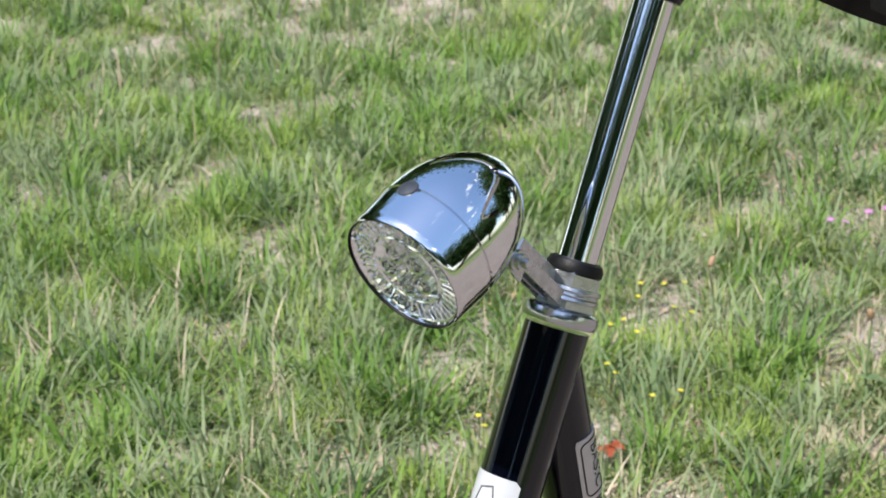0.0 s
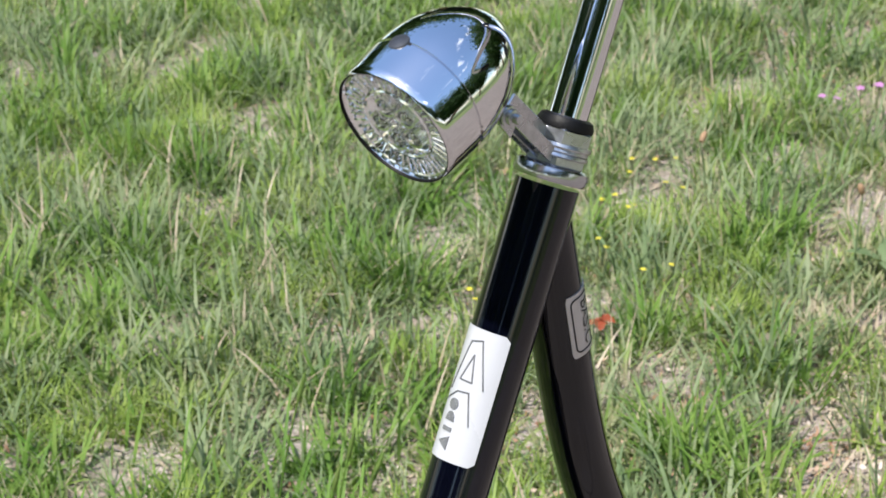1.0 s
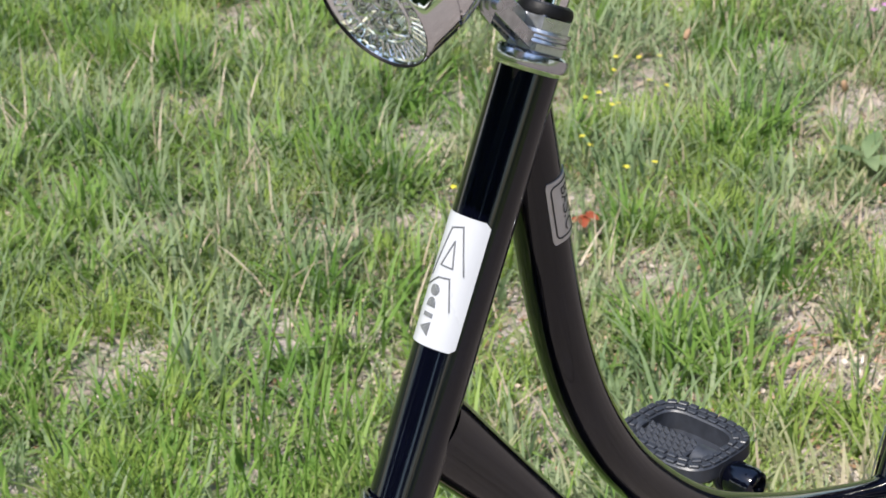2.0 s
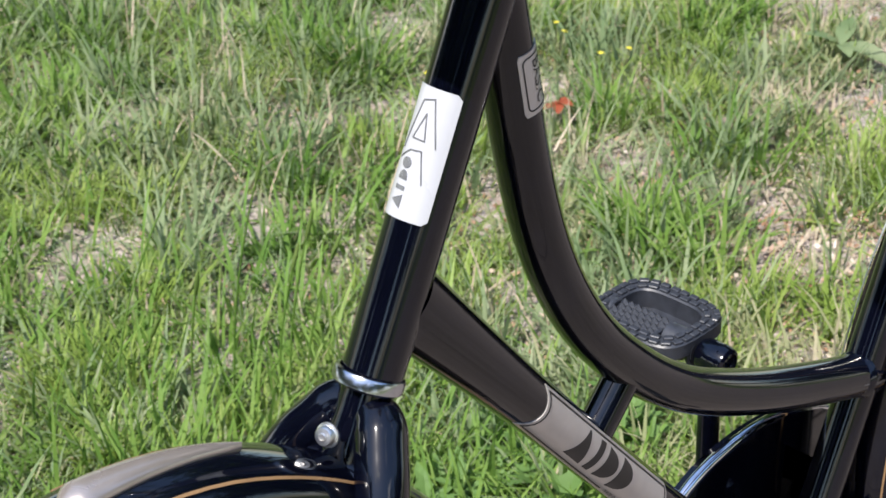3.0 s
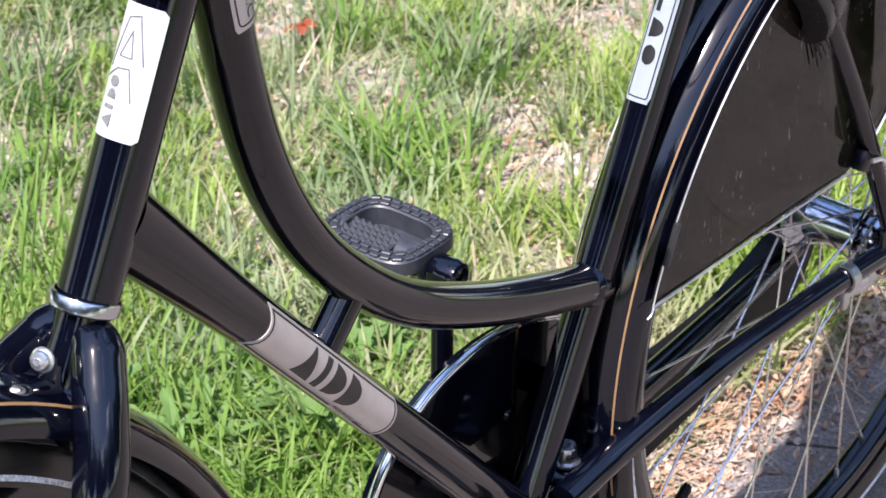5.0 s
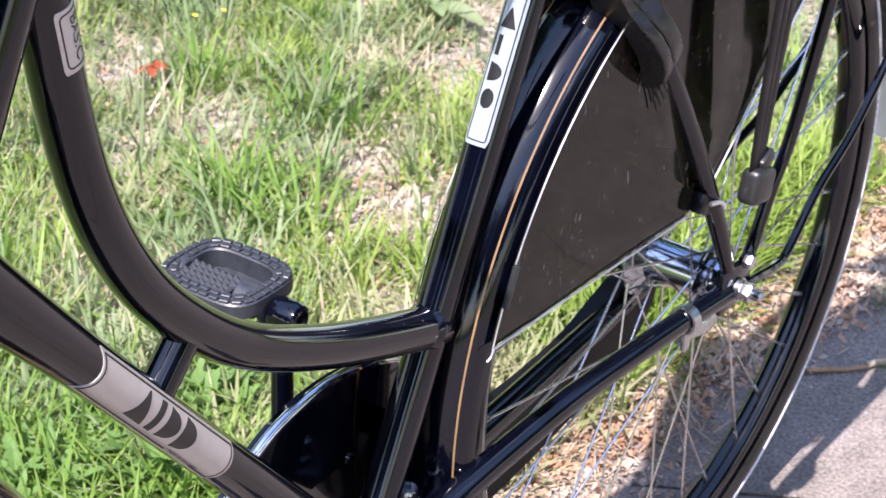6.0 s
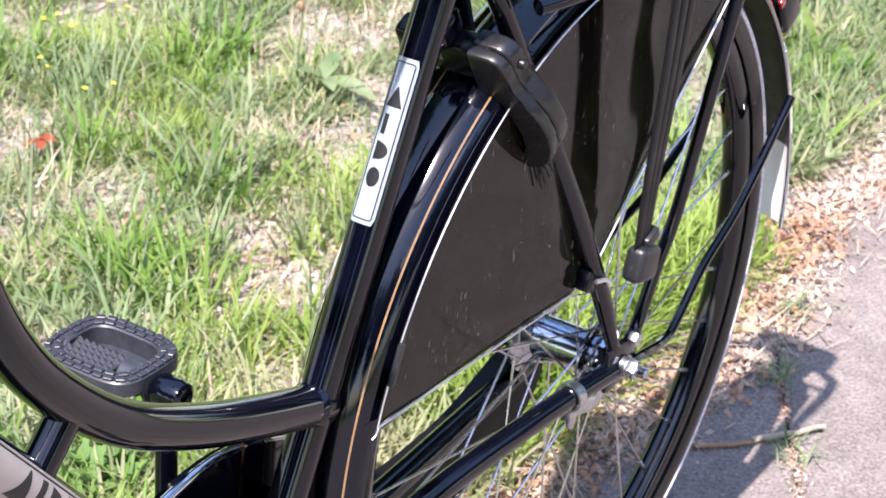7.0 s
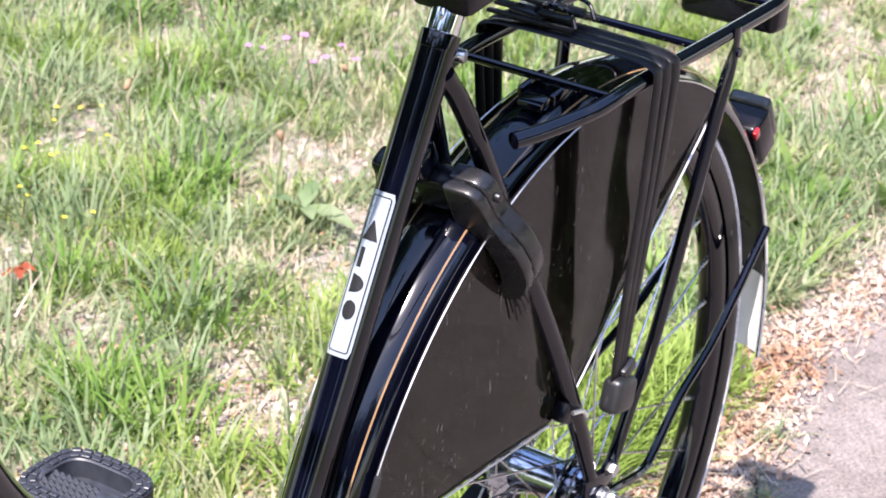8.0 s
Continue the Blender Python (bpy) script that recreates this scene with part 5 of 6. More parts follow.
first = tree("tree", 5, 9.0)
first.matrix_basis = pose(9, -17, -0.01)
second = tree("tree", 8, 7.5)
second.matrix_basis = pose(15, 15, -0.01, 0, 0, 40)
behind = [(20.5 * math.cos(radians(a)) + 1.8 * math.sin(a), 20.5 * math.sin(radians(a)) + 1.8 * math.cos(2 * a), 9.0 * a, 1.45 + 0.15 * math.sin(2.3 * a)) for a in range(121, 342, 11)]
wood = [(17.5 * math.cos(radians(a)) + 2.0 * math.sin(a), 17.5 * math.sin(radians(a)) + 1.5 * math.cos(a), 7.0 * a, 1.9 + 0.25 * math.sin(1.7 * a)) for a in range(-18, 112, 11)]
for k, (tx, ty, turn, big) in enumerate(behind + wood):
    o = copy_thing(first if k % 2 else second, pose(tx, ty, -0.01, 0, 0, turn))
    o.scale = (big, big, big)


# ---- ground ----
EDGE = 0.15      # the pavement ends about here; grass beyond


def spread(near, step, far):
    """Coordinates that are close together near zero and wide apart far off."""
    n = int(near / step)
    c = [i * step for i in range(n + 1)]
    d = step
    while c[-1] < far:
        d *= 1.35
        c.append(c[-1] + d)
    return [-q for q in reversed(c[1:])] + c


def ground_height(x, y):
    if abs(x) > 7 or abs(y) > 7:
        return -0.012
    k = max(0.0, min(1.0, (y - EDGE) / 0.10))
    h = noise.noise(Vector((x * 1.3, y * 1.3, 3.1))) * 0.030 + noise.noise(Vector((x * 6, y * 6, 9.0))) * 0.010
    return -0.035 * (1 - k) + k * (0.008 + max(h * 0.8, -0.005))


gx, gy = spread(5.0, 0.08, 900.0), spread(5.0, 0.08, 900.0)
verts = [(x + 0.5, y + 1.0, ground_height(x + 0.5, y + 1.0)) for x in gx for y in gy]
ny = len(gy)
faces = [(i * ny + j, (i + 1) * ny + j, (i + 1) * ny + j + 1, i * ny + j + 1) for i in range(len(gx) - 1) for j in range(ny - 1)]
me = bpy.data.meshes.new("ground")
me.from_pydata(verts, [], faces)
me.polygons.foreach_set("use_smooth", [True] * len(me.polygons))
me.materials.append(SOIL)
ground = tagged(new("ground", me), "dry soil below sparse meadow grass", "ground", kind="structure")

# pavement: worn concrete slabs, laid askew to the bicycle
pavement = tagged(new("pavement"), "worn grey concrete slab pavement with littered joints", "pavement", kind="structure")
SLAB, TURN = 1.20, radians(30.5)
rng = random.Random(4)


def slab_mesh(seed):
    r = random.Random(seed)
    bm = bmesh.new()
    bmesh.ops.create_cube(bm, size=1.0, matrix=Matrix.Diagonal((SLAB - 0.004, SLAB - 0.004, 0.06, 1)))
    bmesh.ops.bevel(bm, geom=bm.edges[:], offset=0.003, segments=2, affect="EDGES", profile=0.6)
    for v in bm.verts:
        v.co += Vector((r.uniform(-1, 1), r.uniform(-1, 1), 0)) * 0.0012
    me = bpy.data.meshes.new("slab")
    bm.to_mesh(me)
    bm.free()
    me.materials.append(CONCRETE)
    return me


slabs = [slab_mesh(k) for k in range(4)]
corner = Vector((0.484 - 0.25 * math.cos(TURN), -0.032 - 0.25 * math.sin(TURN)))
ux, uy = Vector((math.cos(TURN), math.sin(TURN))), Vector((-math.sin(TURN), math.cos(TURN)))
for i in range(-8, 9):
    for j in range(-8, 8):
        c = corner + ux * (SLAB * (i + 0.5)) + uy * (SLAB * (j + 0.5))
        if c.y > EDGE + 0.84 or c.y < -5.2 or abs(c.x) > 7.0:
            continue
        o = new("slab", slabs[rng.randrange(4)])
        o.parent = pavement
        o.matrix_basis = pose(c.x, c.y, -0.0302 + rng.uniform(-0.0008, 0.0), rng.uniform(-0.04, 0.04), rng.uniform(-0.04, 0.04), math.degrees(TURN) + 90 * rng.randrange(4))


# ---- grass, straw and litter ----
def blades(name, pos, length, width, lean, face, bend, mat, label, category):
    """Many tapered blades as one mesh: five triangles each."""
    n = len(pos)
    levels = np.array([0.0, 0.38, 0.72, 1.0])
    wid = np.array([0.8, 1.0, 0.62, 0.0])
    dx, dy = np.cos(face), np.sin(face)                      # the way the blade leans
    sx, sy = -dy, dx                                         # across the blade
    v = np.zeros((n, 7, 3))
    idx = 0
    for k, (s, w) in enumerate(zip(levels, wid)):
        # way along the blade, from a bent arc
        reach = length * s * np.sin(lean + bend * s * 0.5)
        rise = length * s * np.cos(lean + bend * s * 0.5)
        cx, cy, cz = pos[:, 0] + dx * reach, pos[:, 1] + dy * reach, pos[:, 2] + rise
        if k < 3:
            for sgn in (-1, 1):
                v[:, idx, 0], v[:, idx, 1], v[:, idx, 2] = cx + sx * width * w * sgn / 2, cy + sy * width * w * sgn / 2, cz
                idx += 1
        else:
            v[:, idx, 0], v[:, idx, 1], v[:, idx, 2] = cx, cy, cz
    tri = np.array([[0, 1, 3], [0, 3, 2], [2, 3, 5], [2, 5, 4], [4, 5, 6]])
    loops = (tri[None] + (np.arange(n) * 7)[:, None, None]).reshape(-1)
    me = bpy.data.meshes.new(name)
    me.vertices.add(n * 7)
    me.vertices.foreach_set("co", v.reshape(-1))
    me.loops.add(len(loops))
    me.loops.foreach_set("vertex_index", loops.astype(np.int32))
    me.polygons.add(n * 5)
    me.polygons.foreach_set("loop_start", (np.arange(n * 5) * 3).astype(np.int32))
    me.polygons.foreach_set("use_smooth", np.ones(n * 5, bool))
    me.update(calc_edges=True)
    me.materials.append(mat)
    return tagged(new(name, me), label, category, kind="stuff")


def field(x, y, scale, seed):
    """A smooth random field from a sum of waves, about -1..1."""
    r = np.random.RandomState(seed)
    out = np.zeros_like(x)
    for k in range(14):
        a, f, p = r.uniform(0, 2 * np.pi), scale * r.uniform(0.5, 1.9), r.uniform(0, 2 * np.pi)
        out += np.sin((x * np.cos(a) + y * np.sin(a)) * f + p)
    return out / 3.2


def heights(x, y):
    return np.array([ground_height(a, b) for a, b in zip(x, y)])


R = np.random.RandomState(11)
WEDGE = (-1.53, -0.76)


def scatter(n, near=1.6, far=6.2, a0=27, a1=74):
    """Places on the meadow beyond the bicycle."""
    d = np.sqrt(R.uniform(near ** 2, far ** 2, n) * R.uniform(0.35, 1.0, n) + 0.0)
    a = np.radians(R.uniform(a0, a1, n))
    return WEDGE[0] + d * np.sin(a), WEDGE[1] + d * np.cos(a)


def meadow_mask(x, y):
    edge = EDGE + 0.07 + 0.05 * field(x, y * 0, 5.0, 3)
    return y > edge


def clumped(n, keep, seed, scale=4.5, **kw):
    x, y = scatter(n, **kw)
    m = meadow_mask(x, y) & (field(x, y, scale, seed) + 0.55 * field(x, y, scale * 3.2, seed + 1) + R.normal(0, 0.35, n) > keep)
    return x[m], y[m]


def lush(x, y):
    """0 where the meadow is parched, near the path, to 1 where it is green."""
    return np.clip((y - 0.70 * x * np.clip(1.4 - y / 1.9, 0.1, 1) - 0.28) / 1.1 + 0.25 * field(x, y, 3.0, 90) - 0.55 * trodden(x, y) + 0.30 * np.exp(-((x - 0.80) / 0.24) ** 2 - ((y - 0.84) / 0.20) ** 2), 0, 1)


def trodden(x, y):
    """1 in the middle of the worn, dry stretch beside the path."""
    return 0.60 * np.exp(-((x - 0.30) / 0.30) ** 2 - ((y - 0.62) / 0.24) ** 2)


def open_ground(x, y):
    """Below zero on the small bare spots of dry soil."""
    return 0.75 * field(x, y, 24.0, 21) + 0.55 * field(x, y, 52.0, 22) + 0.20 * field(x, y, 7.0, 23) - 0.42 * trodden(x, y)


# short sward, thin over small bare spots
x, y = scatter(215000)
n = len(x)
lu = lush(x, y)
bare = open_ground(x, y)
m = meadow_mask(x, y) & (bare + R.normal(0, 0.17, n) > 0.22 - 0.36 * lu)
x, y, lu = x[m], y[m], lu[m]
n = len(x)
tall = np.clip(0.40 + 0.25 * lu + 0.45 * field(x, y, 22.0, 40), 0.1, 1.2)
pos = np.stack([x, y, heights(x, y) - 0.004], 1)
size, wide = (0.016 + 0.034 * tall) * R.uniform(0.5, 1.5, n), R.uniform(0.0028, 0.0062, n)
lean, face, bend = R.uniform(0.05, 1.4, n), R.uniform(0, 2 * np.pi, n), R.uniform(0.1, 1.5, n)
for name, mat, pick, label in (("meadow_grass", GRASS, R.uniform(0, 1, n) > 0.05 + 0.74 * lu, "short sunlit meadow grass, patchy and partly dry"),
                               ("green_sward", SWARD, None, "short green meadow grass")):
    pick = pick if pick is not None else ~last
    last = pick
    blades(name, pos[pick], size[pick], wide[pick], lean[pick], face[pick], bend[pick], mat, label, "grass")


def tufts(name, count, per, spread_, size_, wide_, keep, seed, scale, mat, label, worn=0.5):
    """Clumps whose blades fan out from their middle."""
    tx, ty = scatter(count)
    m = meadow_mask(tx, ty - 0.04) & (0.8 * field(tx, ty, scale, seed) + 0.7 * np.minimum(open_ground(tx, ty), 0.6) + R.normal(0, 0.25, count) + 0.46 * lush(tx, ty) - worn * trodden(tx, ty) > keep)
    tx, ty = tx[m], ty[m]
    k = R.randint(per[0], per[1], len(tx))
    big = R.uniform(0.5, 1.3, len(tx))
    ox, oy, sc = np.repeat(tx, k), np.repeat(ty, k), np.repeat(big, k)
    q = len(ox)
    ax, ay = R.normal(0, 1, q), R.normal(0, 1, q)
    out_ = np.sqrt(ax * ax + ay * ay)
    x, y = ox + ax * spread_ * sc, oy + ay * spread_ * sc
    return blades(name, np.stack([x, y, heights(x, y) - 0.004], 1), R.uniform(*size_, q) * sc, R.uniform(*wide_, q), 0.05 + 0.28 * out_ * R.uniform(0.4, 1.3, q),
                  np.arctan2(ay, ax) + R.normal(0, 0.7, q), R.uniform(0.1, 1.4, q), mat, label, "grass")


tufts("grass_tufts", 3000, (10, 42), 0.020, (0.03, 0.098), (0.0030, 0.0066), 0.62, 33, 15.0, LUSH, "fresh green grass tufts", 0.9)
tufts("grey_grass_tufts", 3400, (8, 30), 0.024, (0.03, 0.110), (0.0030, 0.0062), 0.42, 53, 17.0, HOARY, "sea-green broad-bladed grass tufts", 0.1)
tufts("mossy_grass", 1500, (60, 150), 0.024, (0.025, 0.075), (0.0016, 0.0036), 0.42, 63, 14.0, MOSSY, "soft yellow-green grass cushions", 1.2)
# fine sprouts between the tufts and over the bare spots
x, y = scatter(175000)
m = meadow_mask(x, y) & (R.uniform(0, 1, len(x)) > 0.55 * trodden(x, y) + 0.45 * (open_ground(x, y) < -0.25))
x, y = x[m], y[m]
n = len(x)
size, wide, lean, face, bend = 0.010 + 0.062 * R.uniform(0, 1, n) ** 1.8, R.uniform(0.0014, 0.0032, n), R.uniform(0.0, 1.3, n), R.uniform(0, 2 * np.pi, n), R.uniform(0.0, 1.2, n)
pos = np.stack([x, y, heights(x, y) - 0.002], 1)
cut = R.uniform(0, 1, n) + 0.25 * field(x, y, 30.0, 95) - 0.30 * lush(x, y)
for name, mat, pick, label in (("green_sprouts", HOARY, cut < 0.58, "fine sea-green sprouts on dry soil"), ("pale_sprouts", GRASS, (cut >= 0.58) & (cut < 0.90), "fine pale half-dry sprouts"),
                               ("dry_sprouts", STRAW, cut >= 0.90, "fine dead stubble on dry soil")):
    blades(name, pos[pick], size[pick], wide[pick], lean[pick], face[pick], bend[pick], mat, label, "grass")
# taller grass behind the front wheel
n = 900
x, y = R.normal(-0.42, 0.20, n), 0.48 + np.abs(R.normal(0.0, 0.34, n))
m = meadow_mask(x, y - 0.06)
x, y = x[m], y[m]
n = len(x)
blades("tall_grass", np.stack([x, y, heights(x, y) - 0.004], 1), R.uniform(0.05, 0.14, n), R.uniform(0.0024, 0.0062, n), R.uniform(0.0, 0.7, n), R.uniform(0, 2 * np.pi, n),
       R.uniform(0.0, 0.9, n), LUSH, "tall fresh green grass by the path", "grass")
# the meadow goes on to both sides and behind
n = 80000
x, y = R.uniform(-6.5, 8.5, n), EDGE + 0.1 + R.uniform(0, 1, n) ** 1.2 * 8.0
x[:32000], y[:32000] = R.normal(-1.3, 1.7, 32000), EDGE + 0.1 + np.abs(R.normal(0, 2.4, 32000))
a_ = np.degrees(np.arctan2(x - WEDGE[0], y - WEDGE[1]))
d_ = np.hypot(x - WEDGE[0], y - WEDGE[1])
j_ = R.normal(0, 2.0, n)
m = meadow_mask(x, y) & ((a_ < 28 + j_) | (a_ > 73 + j_) | (d_ > 5.6 + 0.1 * j_))
x, y = x[m], y[m]
n = len(x)
blades("outer_meadow", np.stack([x, y, heights(x, y) - 0.004], 1), R.uniform(0.04, 0.11, n), R.uniform(0.010, 0.024, n), R.uniform(0.3, 1.4, n), R.uniform(0, 2 * np.pi, n), R.uniform(0.1, 1.3, n),
       SWARD, "green meadow grass stretching away from the path", "grass")
# a green fringe along the path behind the rear wheel
tx, ty = R.uniform(-0.20, 0.85, 250), EDGE + 0.030 + np.abs(R.normal(0.0, 0.13, 250))
k = R.randint(12, 40, len(tx))
ox, oy = np.repeat(tx, k), np.repeat(ty, k)
n = len(ox)
x, y = ox + R.normal(0, 0.018, n), oy + R.normal(0, 0.016, n)
size, wide, lean, face, bend = R.uniform(0.03, 0.125, n), R.uniform(0.0022, 0.0055, n), R.uniform(0.0, 0.9, n), R.uniform(0, 2 * np.pi, n), R.uniform(0.1, 1.3, n)
pos = np.stack([x, y, heights(x, y) - 0.004], 1)
for name, mat, pick, label in (("rear_side_grass", MOSSY, ox > 0.22, "bright green grass beside the rear wheel"), ("pale_side_grass", GRASS, ox <= 0.22, "pale half-dry grass beside the rear wheel")):
    blades(name, pos[pick], size[pick], wide[pick], lean[pick], face[pick], bend[pick], mat, label, "grass")
tx, ty = R.uniform(0.70, 1.8, 120), EDGE + 0.10 + np.abs(R.normal(0.0, 0.13, 120))
k = R.randint(10, 34, len(tx))
ox, oy = np.repeat(tx, k), np.repeat(ty, k)
n = len(ox)
x, y = ox + R.normal(0, 0.018, n), oy + R.normal(0, 0.014, n)
blades("path_fringe", np.stack([x, y, heights(x, y) - 0.004], 1), R.uniform(0.025, 0.095, n), R.uniform(0.0020, 0.0048, n), R.uniform(0.2, 1.3, n), R.uniform(0, 2 * np.pi, n),
       R.uniform(0.1, 1.3, n), HOARY, "bright green grass fringe along the path", "grass")
# dense green growth between the wheels
tx, ty = R.uniform(-0.66, -0.10, 130), EDGE + 0.08 + np.abs(R.normal(0.0, 0.20, 130))
k = R.randint(14, 44, len(tx))
ox, oy = np.repeat(tx, k), np.repeat(ty, k)
n = len(ox)
x, y = ox + R.normal(0, 0.022, n), oy + R.normal(0, 0.018, n)
blades("wheel_side_grass", np.stack([x, y, heights(x, y) - 0.004], 1), R.uniform(0.035, 0.115, n), R.uniform(0.0024, 0.0060, n), R.uniform(0.0, 0.9, n), R.uniform(0, 2 * np.pi, n),
       R.uniform(0.1, 1.3, n), LUSH, "dense green grass between the bicycle's wheels", "grass")
# thin upright stems, pale green and bleached, over the drier part
S = np.random.RandomState(29)
n = 26000
x, y = S.uniform(0.0, 2.6, n), EDGE + 0.16 + S.uniform(0, 1, n) ** 0.8 * 2.6
m = (field(x, y, 6.0, 44) + S.normal(0, 0.4, n) > -0.15) & (open_ground(x, y) > -0.35) & (x - y * 0.95 < 0.7)
x, y = x[m], y[m]
n = len(x)
size, wide, lean, face, bend = S.uniform(0.035, 0.130, n), S.uniform(0.0015, 0.0040, n), S.uniform(0.0, 0.9, n), S.uniform(0, 2 * np.pi, n), S.uniform(0.0, 1.1, n)
pos = np.stack([x, y, heights(x, y) - 0.004], 1)
cut = S.uniform(0, 1, n)
for name, mat, pick, label in (("thin_green_stems", HOARY, cut < 0.74, "thin upright grey-green grass stems"), ("bleached_stems", STRAW, cut >= 0.74, "thin bleached dry grass stems")):
    blades(name, pos[pick], size[pick], wide[pick], lean[pick], face[pick], bend[pick], mat, label, "grass")
# dry straw lying about
x, y = scatter(70000)
n = len(x)
m = meadow_mask(x, y + 0.05) & (R.uniform(0, 1, n) < 0.70 - 0.50 * lush(x, y)) & (field(x, y, 17.0, 77) + 0.6 * field(x, y, 45.0, 78) + R.normal(0, 0.5, n) > 0.0)
x, y = x[m], y[m]
n = len(x)
blades("dry_straw", np.stack([x, y, heights(x, y) + 0.002], 1), R.uniform(0.012, 0.045, n), R.uniform(0.0014, 0.0040, n), R.uniform(0.8, 1.55, n), R.uniform(0, 2 * np.pi, n),
       R.uniform(-0.2, 0.3, n), STRAW, "pale dry straw and dead grass", "straw")


# ---- dead leaves along the pavement's edge ----
def flakes(name, x, y, z, size, mat, label, category, curl=0.9, slim=0.45):
    """Small curled leaves, each four triangles."""
    n = len(x)
    a = R.uniform(0, 2 * np.pi, n)
    t1, t2 = R.uniform(-curl, curl, n), R.uniform(-curl, curl, n)
    ux_, uy_ = np.cos(a), np.sin(a)
    v = np.zeros((n, 5, 3))
    shape = [(-0.5, 0.0), (0.05, -slim / 2), (0.5, 0.0), (0.0, slim / 2), (0.0, 0.0)]
    for i, (p, q) in enumerate(shape):
        v[:, i, 0] = x + (ux_ * p - uy_ * q) * size
        v[:, i, 1] = y + (uy_ * p + ux_ * q) * size
        v[:, i, 2] = z + (p * t1 + q * t2) * size + (0.0 if i == 4 else 0.18) * size * R.uniform(0, 1, n)
    tri = np.array([[0, 1, 4], [1, 2, 4], [2, 3, 4], [3, 0, 4]])
    loops = (tri[None] + (np.arange(n) * 5)[:, None, None]).reshape(-1)
    me = bpy.data.meshes.new(name)
    me.vertices.add(n * 5)
    me.vertices.foreach_set("co", v.reshape(-1))
    me.loops.add(len(loops))
    me.loops.foreach_set("vertex_index", loops.astype(np.int32))
    me.polygons.add(n * 4)
    me.polygons.foreach_set("loop_start", (np.arange(n * 4) * 3).astype(np.int32))
    me.update(calc_edges=True)
    me.materials.append(mat)
    return tagged(new(name, me), label, category, kind="stuff")


n = 30000
x = R.uniform(-1.2, 2.6, n)
y = EDGE + 0.004 + R.normal(0, 0.032, n) + 0.035 * field(x, x * 0, 6, 8)
heap = np.clip(0.5 + 0.5 * field(x, y, 20.0, 64), 0, 1)
flakes("leaf_litter", x, y, np.maximum(heights(x, y), 0.0) + R.uniform(0.0005, 0.003, n) + 0.009 * heap * R.uniform(0, 1, n), 0.0025 + 0.011 * R.uniform(0, 1, n) ** 2.2, LITTER,
       "orange-brown dead leaf litter along the pavement edge", "leaf litter", 1.1, 0.55)
n = 1700
x = R.uniform(-0.6, 2.2, n)
y = EDGE + 0.02 + R.normal(0, 0.05, n) + 0.03 * field(x, x * 0, 6, 8)
blades("edge_straw", np.stack([x, y, np.maximum(heights(x, y), 0.0) + R.uniform(0.001, 0.008, n)], 1), R.uniform(0.012, 0.060, n), R.uniform(0.0010, 0.0026, n), R.uniform(1.1, 1.6, n), R.uniform(0, 2 * np.pi, n),
       R.uniform(-0.3, 0.2, n), STRAW, "dry straw lying in the leaf litter", "straw")


x, y = clumped(40000, -0.9, 71)
m = R.uniform(0, 1, len(x)) < 0.75 - 0.45 * lush(x, y)
x, y = np.append(x[m], R.normal(0.36, 0.25, 3600)), np.append(y[m], 0.32 + np.abs(R.normal(0.26, 0.22, 3600)))
n = len(x)
flakes("meadow_litter", x, y, heights(x, y) + R.uniform(0.002, 0.010, n), R.uniform(0.004, 0.013, n), LITTER, "dry leaf scraps lying in the meadow", "leaf litter")


# litter straying onto the slabs beside the rear wheel
n = 900
x, y = R.normal(0.05, 0.30, n), 0.14 - np.abs(R.normal(0, 0.055, n))
flakes("stray_litter", x, y, R.uniform(0.001, 0.005, n), R.uniform(0.002, 0.010, n), LITTER, "dead leaf scraps strewn on the pavement edge", "leaf litter")

# ---- single plants, flowers and small things in the meadow ----
def at_ground(x, y):
    return ground_height(x, y)


def leaf(bm, m, length, width, lobes=0.25, fold=0.25):
    """A pointed leaf with toothed edges, bent along its midrib."""
    n = 7
    mid, lef, rig = [], [], []
    for k in range(n):
        t = k / (n - 1)
        w = width * math.sin(math.pi * min(1, t * 0.93 + 0.05)) ** 0.8 * (1 + lobes * (1 if k % 2 else -1))
        z = -0.35 * length * t * t
        mid.append(bm.verts.new(m @ Vector((length * t, 0, z))))
        lef.append(bm.verts.new(m @ Vector((length * t * 0.97, w / 2, z + fold * w))))
        rig.append(bm.verts.new(m @ Vector((length * t * 0.97, -w / 2, z + fold * w))))
    for k in range(n - 1):
        bm.faces.new((mid[k], mid[k + 1], lef[k + 1], lef[k]))
        bm.faces.new((rig[k], rig[k + 1], mid[k + 1], mid[k]))


def weed(seed):
    r = random.Random(seed)
    root = new("weed_plant")
    for k in range(11):
        bm = bmesh.new()
        a = k * 137.5 + r.uniform(-15, 15)
        leaf(bm, pose(0, 0, 0.01 + 0.005 * k, 0, -r.uniform(25, 70), a), r.uniform(0.035, 0.08), r.uniform(0.014, 0.028))
        part("leaf", bm, HERB, root)
    return tagged(root, "low broad-leaved green weed in the grass", "weed", "weeds in the grass")


